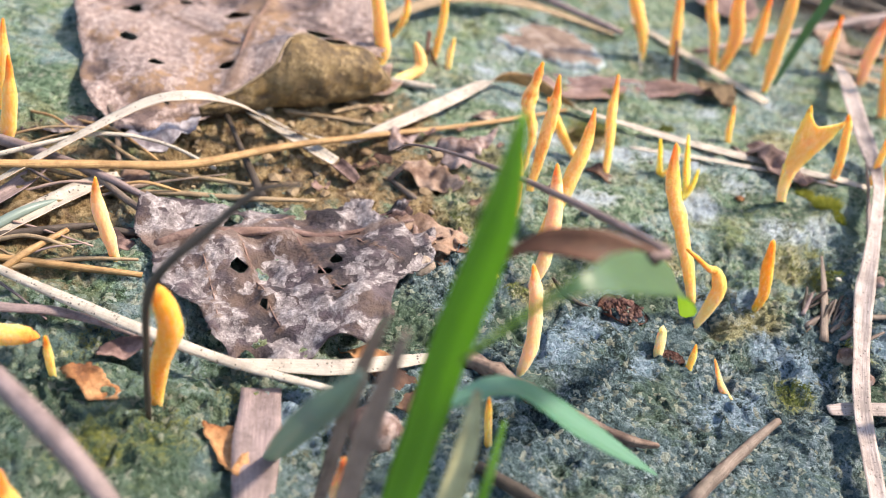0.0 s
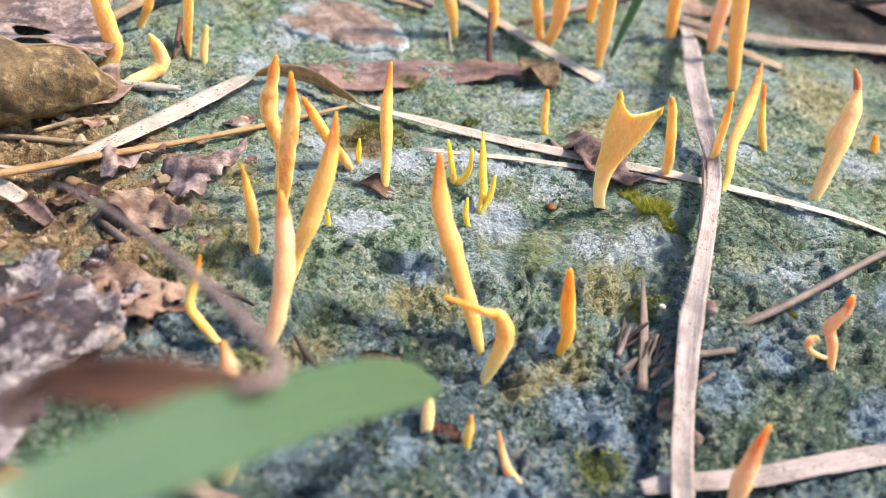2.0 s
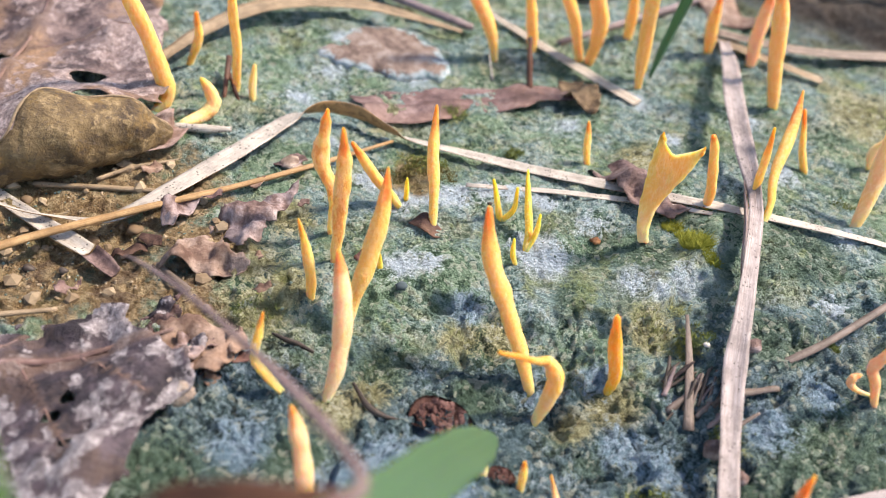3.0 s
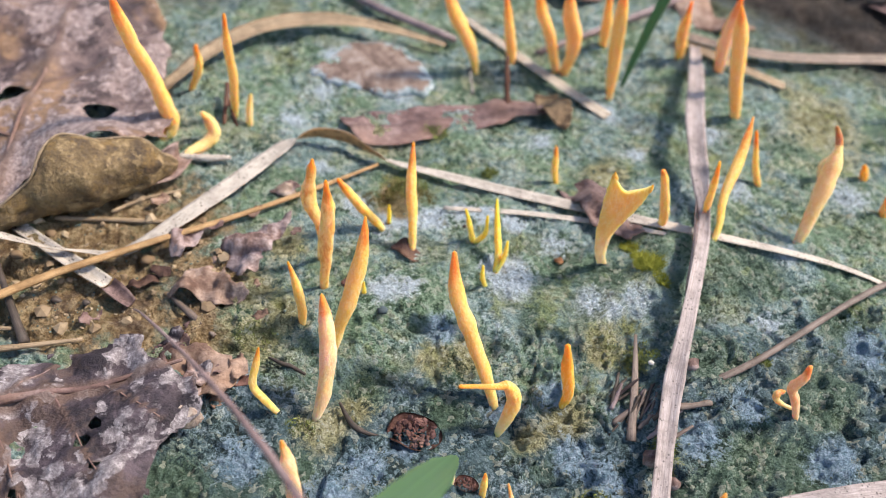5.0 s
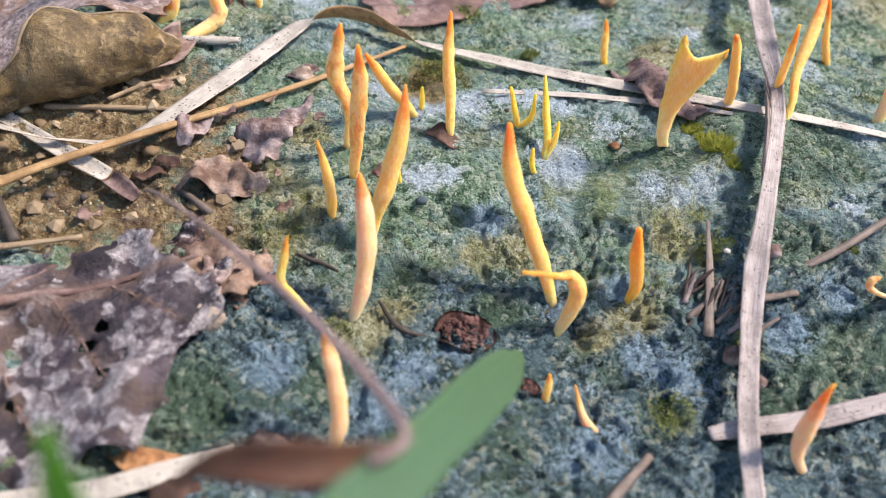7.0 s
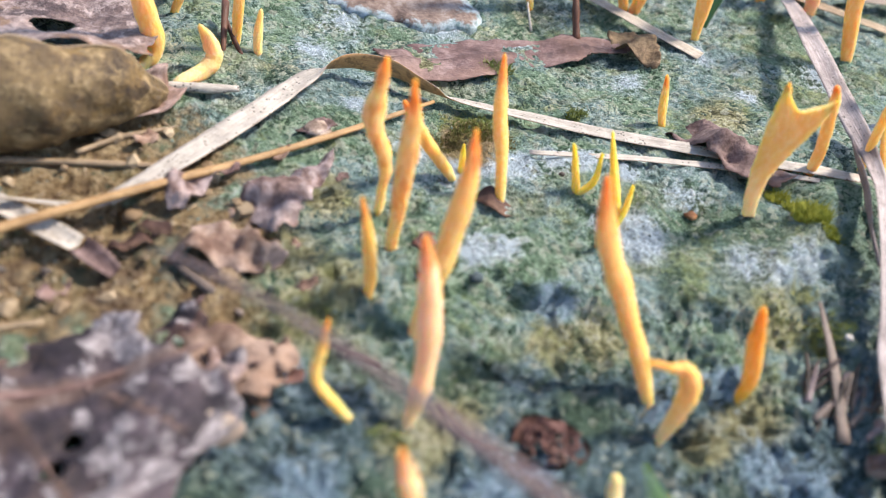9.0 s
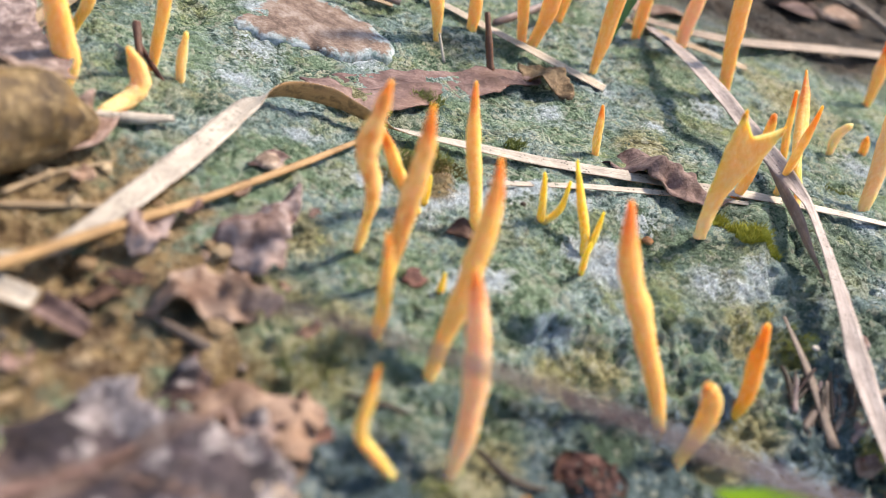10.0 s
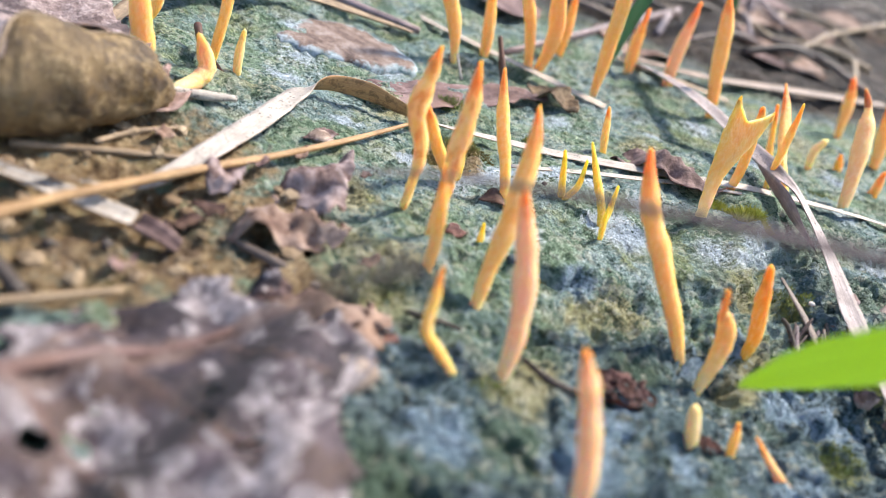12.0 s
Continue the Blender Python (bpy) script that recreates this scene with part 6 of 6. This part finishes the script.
far_rng = random.Random(5)
for k in range(90):
    x, y = far_rng.uniform(-50, 220), far_rng.uniform(90, 200)
    if y < 100 and x < 40 or y < 86 + 0.1 * x and x < 90:
        continue
    a, s = far_rng.uniform(0, math.pi), far_rng.uniform(14, 40)
    z = float(crust(x, y))
    if k % 3:
        stick([(x, y, z + 0.8, far_rng.uniform(1, 2.4)), (x + 0.5 * s * math.cos(a), y + 0.5 * s * math.sin(a), z + far_rng.uniform(1, 5), 2.0), (x + s * math.cos(a), y + s * math.sin(a), z + 0.8, 1.2)], "brown dry stem among far litter", far_rng.choice((TWIG, TWIG_DARK, CHIP, STRAW_TAN)))
    else:
        r = far_rng.uniform(7, 15)
        dead_leaf([(x + r * far_rng.uniform(0.6, 1.1) * math.cos(w), y + r * far_rng.uniform(0.5, 0.9) * math.sin(w)) for w in (0, 1.05, 2.1, 3.15, 4.2, 5.25)], (lambda c: lambda p, q: float(c + 1.5 + 2.0 * rough(np.array(p), np.array(q), 14.0, 2, 83)))(z), "dark brown dead leaf among far litter", far_rng.choice((LEAF_BROWN, LEAF_VIOLET, LEAF_DARK)), tooth=1.2, seed=20 + k, cell=1.8)

# ---- grains, pellets and moss ----


def grain_of_earth(x, y, size, label, category, mat, name, flat=0.6):
    z = float(crust(x, y)) + 0.12 * size
    bm = bmesh.new()
    bmesh.ops.create_icosphere(bm, subdivisions=2, radius=1.0)
    for v in bm.verts:
        p = v.co.copy()
        k = 1 + 0.45 * noise.noise(p * 1.5 + Vector((x, y, size))) + 0.22 * noise.noise(p * 4.0 + Vector((y, x, size)))
        v.co = Vector((x + p.x * k * size * 0.5, y + p.y * k * size * 0.42, z + p.z * k * size * 0.5 * flat))
    return tagged(part(name, bm, mat, place=(x, y, z)), label, category, "grains on the ground")


for x, y, s in ((-64.9, -4.8, 2.6), (-63.0, -6.3, 2.0), (-83.8, -2.1, 2.2), (-58.9, -12.1, 1.3), (-50.2, -12.8, 2.0), (-56, 9.5, 1.6), (-88, -8, 2.4)):
    grain_of_earth(x, y, s, "pale tan crumb of earth on bare soil", "pebble", GRIT, "pebble")
for x, y, s in ((-72.0, -16.5, 1.5), (-77.8, -16.1, 1.9), (-81, -11, 1.3)):
    grain_of_earth(x, y, s, "round black pellet on the soil", "pellet", TWIG_DARK, "pellet", 0.9)
for x, y, s in ((28.6, -32.8, 3.4), (31.9, -36.3, 2.8), (34.9, -16.6, 2.8)):
    grain_of_earth(x, y, s, "tan knobbly crumb against a dry blade", "pebble", LEAF_PINK, "pebble", 0.9)
grain_of_earth(-47.4, -72.2, 8.5, "grey-tan knobbly lump of earth", "clod", LEAF_PINK, "earth_clod", 0.8)
WHITE_GRAIN = plain_grit("white_grain", (0.74, 0.70, 0.66), (0.52, 0.47, 0.43))
SLATE = plain_grit("slate_pebble", (0.15, 0.19, 0.20), (0.05, 0.07, 0.08))
grain_of_earth(-19.7, -10.7, 1.8, "small dark slate-blue lump on the crust", "pebble", SLATE, "pebble", 0.9)
grain_of_earth(28.4, -16.3, 1.2, "tiny white grain on the crust", "pebble", WHITE_GRAIN, "pebble")
grain_of_earth(12.2, 5.8, 1.9, "small rust-red crumb on pale crust", "pebble", RUSTY_LEAF, "pebble")
grain_of_earth(-43.0, 15.6, 4.6, "flat pale lilac flake of stone beside a stalk", "pebble", LEAF_TAN, "pebble", 0.35)
grain_of_earth(-6.6, 11.5, 1.0, "tiny black pellet on white bloom", "pellet", TWIG_DARK, "pellet", 0.8)
grain_of_earth(-72.2, 12.6, 4.5, "pale tan lump under a rolled leaf", "pebble", STRAW_TAN, "pebble", 0.5)
for outline, seed, mat in (([(-28.6, -5.2), (-25.8, -2.4), (-24.4, -4.6), (-26.6, -6.6)], 31, BUD), ([(-33.0, -10.0), (-30.4, -7.6), (-29.0, -9.2), (-31.0, -10.8)], 32, LEAF_VIOLET), ([(-46.5, 14.6), (-43.0, 18.0), (-40.2, 17.0), (-42.6, 14.2)], 33, LEAF_PINK), ([(-43.5, -27.6), (-40.6, -26.4), (-39.8, -28.6), (-42.4, -29.4)], 34, BUD)):
    dead_leaf(outline, flat_leaf(0.9, seed, 0.6, 3.0), "small brown flake of leaf on the crust", mat, tooth=0.3, seed=seed, cell=0.4, name="leaf_scrap")


def scatter(name, count, where, size, mat, label, category, seed, flat=0.7):
    """Uncountable small lumps, joined into one mesh."""
    rng = np.random.RandomState(seed)
    ico = bmesh.new()
    bmesh.ops.create_icosphere(ico, subdivisions=1, radius=1.0)
    base = np.array([v.co[:] for v in ico.verts])
    tris = np.array([[v.index for v in f.verts] for f in ico.faces])
    ico.free()
    x, y = where(rng, count)
    z = crust(x, y)
    s = size[0] + (size[1] - size[0]) * rng.rand(len(x)) ** 2.5
    verts, faces = [], []
    for k in range(len(x)):
        lump = base * (1 + 0.75 * (rng.rand(len(base), 1) - 0.5)) * s[k] * (1, 0.6 + 0.4 * rng.rand(), flat)
        a = rng.rand() * 6.3
        c, d = math.cos(a), math.sin(a)
        lump = np.stack([c * lump[:, 0] - d * lump[:, 1], d * lump[:, 0] + c * lump[:, 1], lump[:, 2]], -1)
        verts.append(lump + (x[k], y[k], z[k] + 0.15 * s[k]))
        faces.append(tris + k * len(base))
    data = bpy.data.meshes.new(name)
    data.from_pydata(np.concatenate(verts).tolist(), [], np.concatenate(faces).tolist())
    return tagged(mesh_object(name, data, mat), label, category, kind="stuff")


def over_soil(rng, n):
    x, y = rng.uniform(-118, -44, n), rng.uniform(-28, 20, n)
    keep = blob(x, y, [(-94, -13, 13), (-72, -7, 14), (-72, 8, 10), (-52, -8, 6), (-82, 4, 10), (-60, 4, 7)]) > 0.5
    return x[keep], y[keep]


def over_crust(rng, n):
    x, y = rng.uniform(-105, 75, n), rng.uniform(-80, 80, n)
    keep = lumps(x, y, 9, 91) + 0.5 * lumps(x, y, 3, 93) > -0.1
    return x[keep], y[keep]


scatter("earth_crumbs", 2400, over_soil, (0.08, 0.42), GRIT, "loose crumbs of tan and brown earth", "soil", 3, 0.5)
scatter("earth_clods", 170, over_soil, (0.45, 1.5), GRIT, "knobbly tan clods of bare earth", "soil", 9, 0.7)
scatter("algae_crumbs", 9000, over_crust, (0.08, 0.30), ALGAE_GRIT, "fine grey-green grains over the algae crust", "crust", 4, 0.6)


def moss_tuft(x, y, spread, count, tall, label, seed, mat=MOSS):
    """Fine pointed moss shoots."""
    rng = np.random.RandomState(seed)
    verts, faces = [], []
    for k in range(count):
        a, r = rng.rand() * 6.3, spread * math.sqrt(rng.rand())
        bx, by = x + r * math.cos(a), y + 0.7 * r * math.sin(a)
        h, lean = 0.7 * tall * rng.uniform(0.4, 1.1), rng.uniform(-1.0, 1.0, 2)
        bz, w = float(crust(bx, by)) - 0.1, rng.uniform(0.09, 0.16)
        n = len(verts)
        for q in range(3):
            verts.append((bx + w * math.cos(q * 2.1 + a), by + w * math.sin(q * 2.1 + a), bz))
        verts.append((bx + h * lean[0], by + h * lean[1], bz + h))
        faces += [(n, n + 1, n + 3), (n + 1, n + 2, n + 3), (n + 2, n, n + 3)]
    data = bpy.data.meshes.new("moss_tuft")
    data.from_pydata(verts, [], faces)
    return tagged(mesh_object("moss_tuft", data, mat), label, "moss", "moss on the crust", "stuff")


for k, (x, y, s, n, t) in enumerate(((28.6, 4.6, 2.6, 700, 2.4), (-19.0, 21.5, 4.0, 420, 1.1), (48.7, -12.7, 1.6, 130, 1.4), (20.5, -12.0, 3.5, 160, 0.6), (-2.7, 28.0, 1.8, 140, 1.6), (-15.3, 38.4, 2.8, 240, 1.7), (27.0, -14.0, 3.2, 220, 1.2), (19.6, -41.1, 3.4, 260, 1.4), (30.5, -31.0, 2.4, 160, 1.2), (-41.0, -19.0, 4.0, 240, 0.8), (60, 24, 2.5, 120, 1.2), (-30.0, -35.0, 2.6, 160, 0.9))):
    moss_tuft(x, y, s, n, t, "yellow-green moss tuft growing on the crust" if k == 0 else "fine olive-green moss growing on the crust", 40 + k, MOSS if k == 0 else MOSS_OLIVE)
for k, (x, y, s, n, t) in enumerate(((25.4, 9.6, 1.8, 300, 1.3), (31.0, 1.8, 2.0, 320, 1.3), (27.0, 7.2, 1.6, 260, 1.6))):
    moss_tuft(x, y, s, n, t, "yellow-green moss tuft growing on the crust", 60 + k)
for k, (x, y, s, n, t) in enumerate(((-24.5, 17.6, 3.2, 420, 0.9), (-20.0, 20.0, 3.6, 520, 1.0), (-15.6, 18.8, 2.8, 360, 0.8))):
    moss_tuft(x, y, s, n, t, "dark olive-brown moss in a hollow under a straw", 70 + k, MOSS_BROWN)

# shreds along the torn edge of the holey leaf
shred_rng = random.Random(8)
for k in range(26):
    x, y = shred_rng.uniform(-56, -42), shred_rng.uniform(-40, -21)
    if y < -36 and x > -47:
        continue
    r, turn = shred_rng.uniform(1.6, 3.6), shred_rng.uniform(0, 3.1)
    loop = []
    for w in (0, 1.2, 2.3, 3.3, 4.4, 5.4):
        p, q = r * shred_rng.uniform(0.7, 1.2) * math.cos(w), 0.5 * r * shred_rng.uniform(0.7, 1.2) * math.sin(w)
        loop.append((x + p * math.cos(turn) - q * math.sin(turn), y + p * math.sin(turn) + q * math.cos(turn)))
    dead_leaf(loop, flat_leaf(shred_rng.uniform(1.0, 2.2), 100 + k, 1.6, 2.6), "torn brown shred of dead leaf on the crust", shred_rng.choice((LEAF_BROWN, LEAF_VIOLET, LEAF_DARKV, LEAF_BLEACHED, LEAF_PINK)), tooth=0.4, seed=50 + k, cell=0.45, name="leaf_scrap")
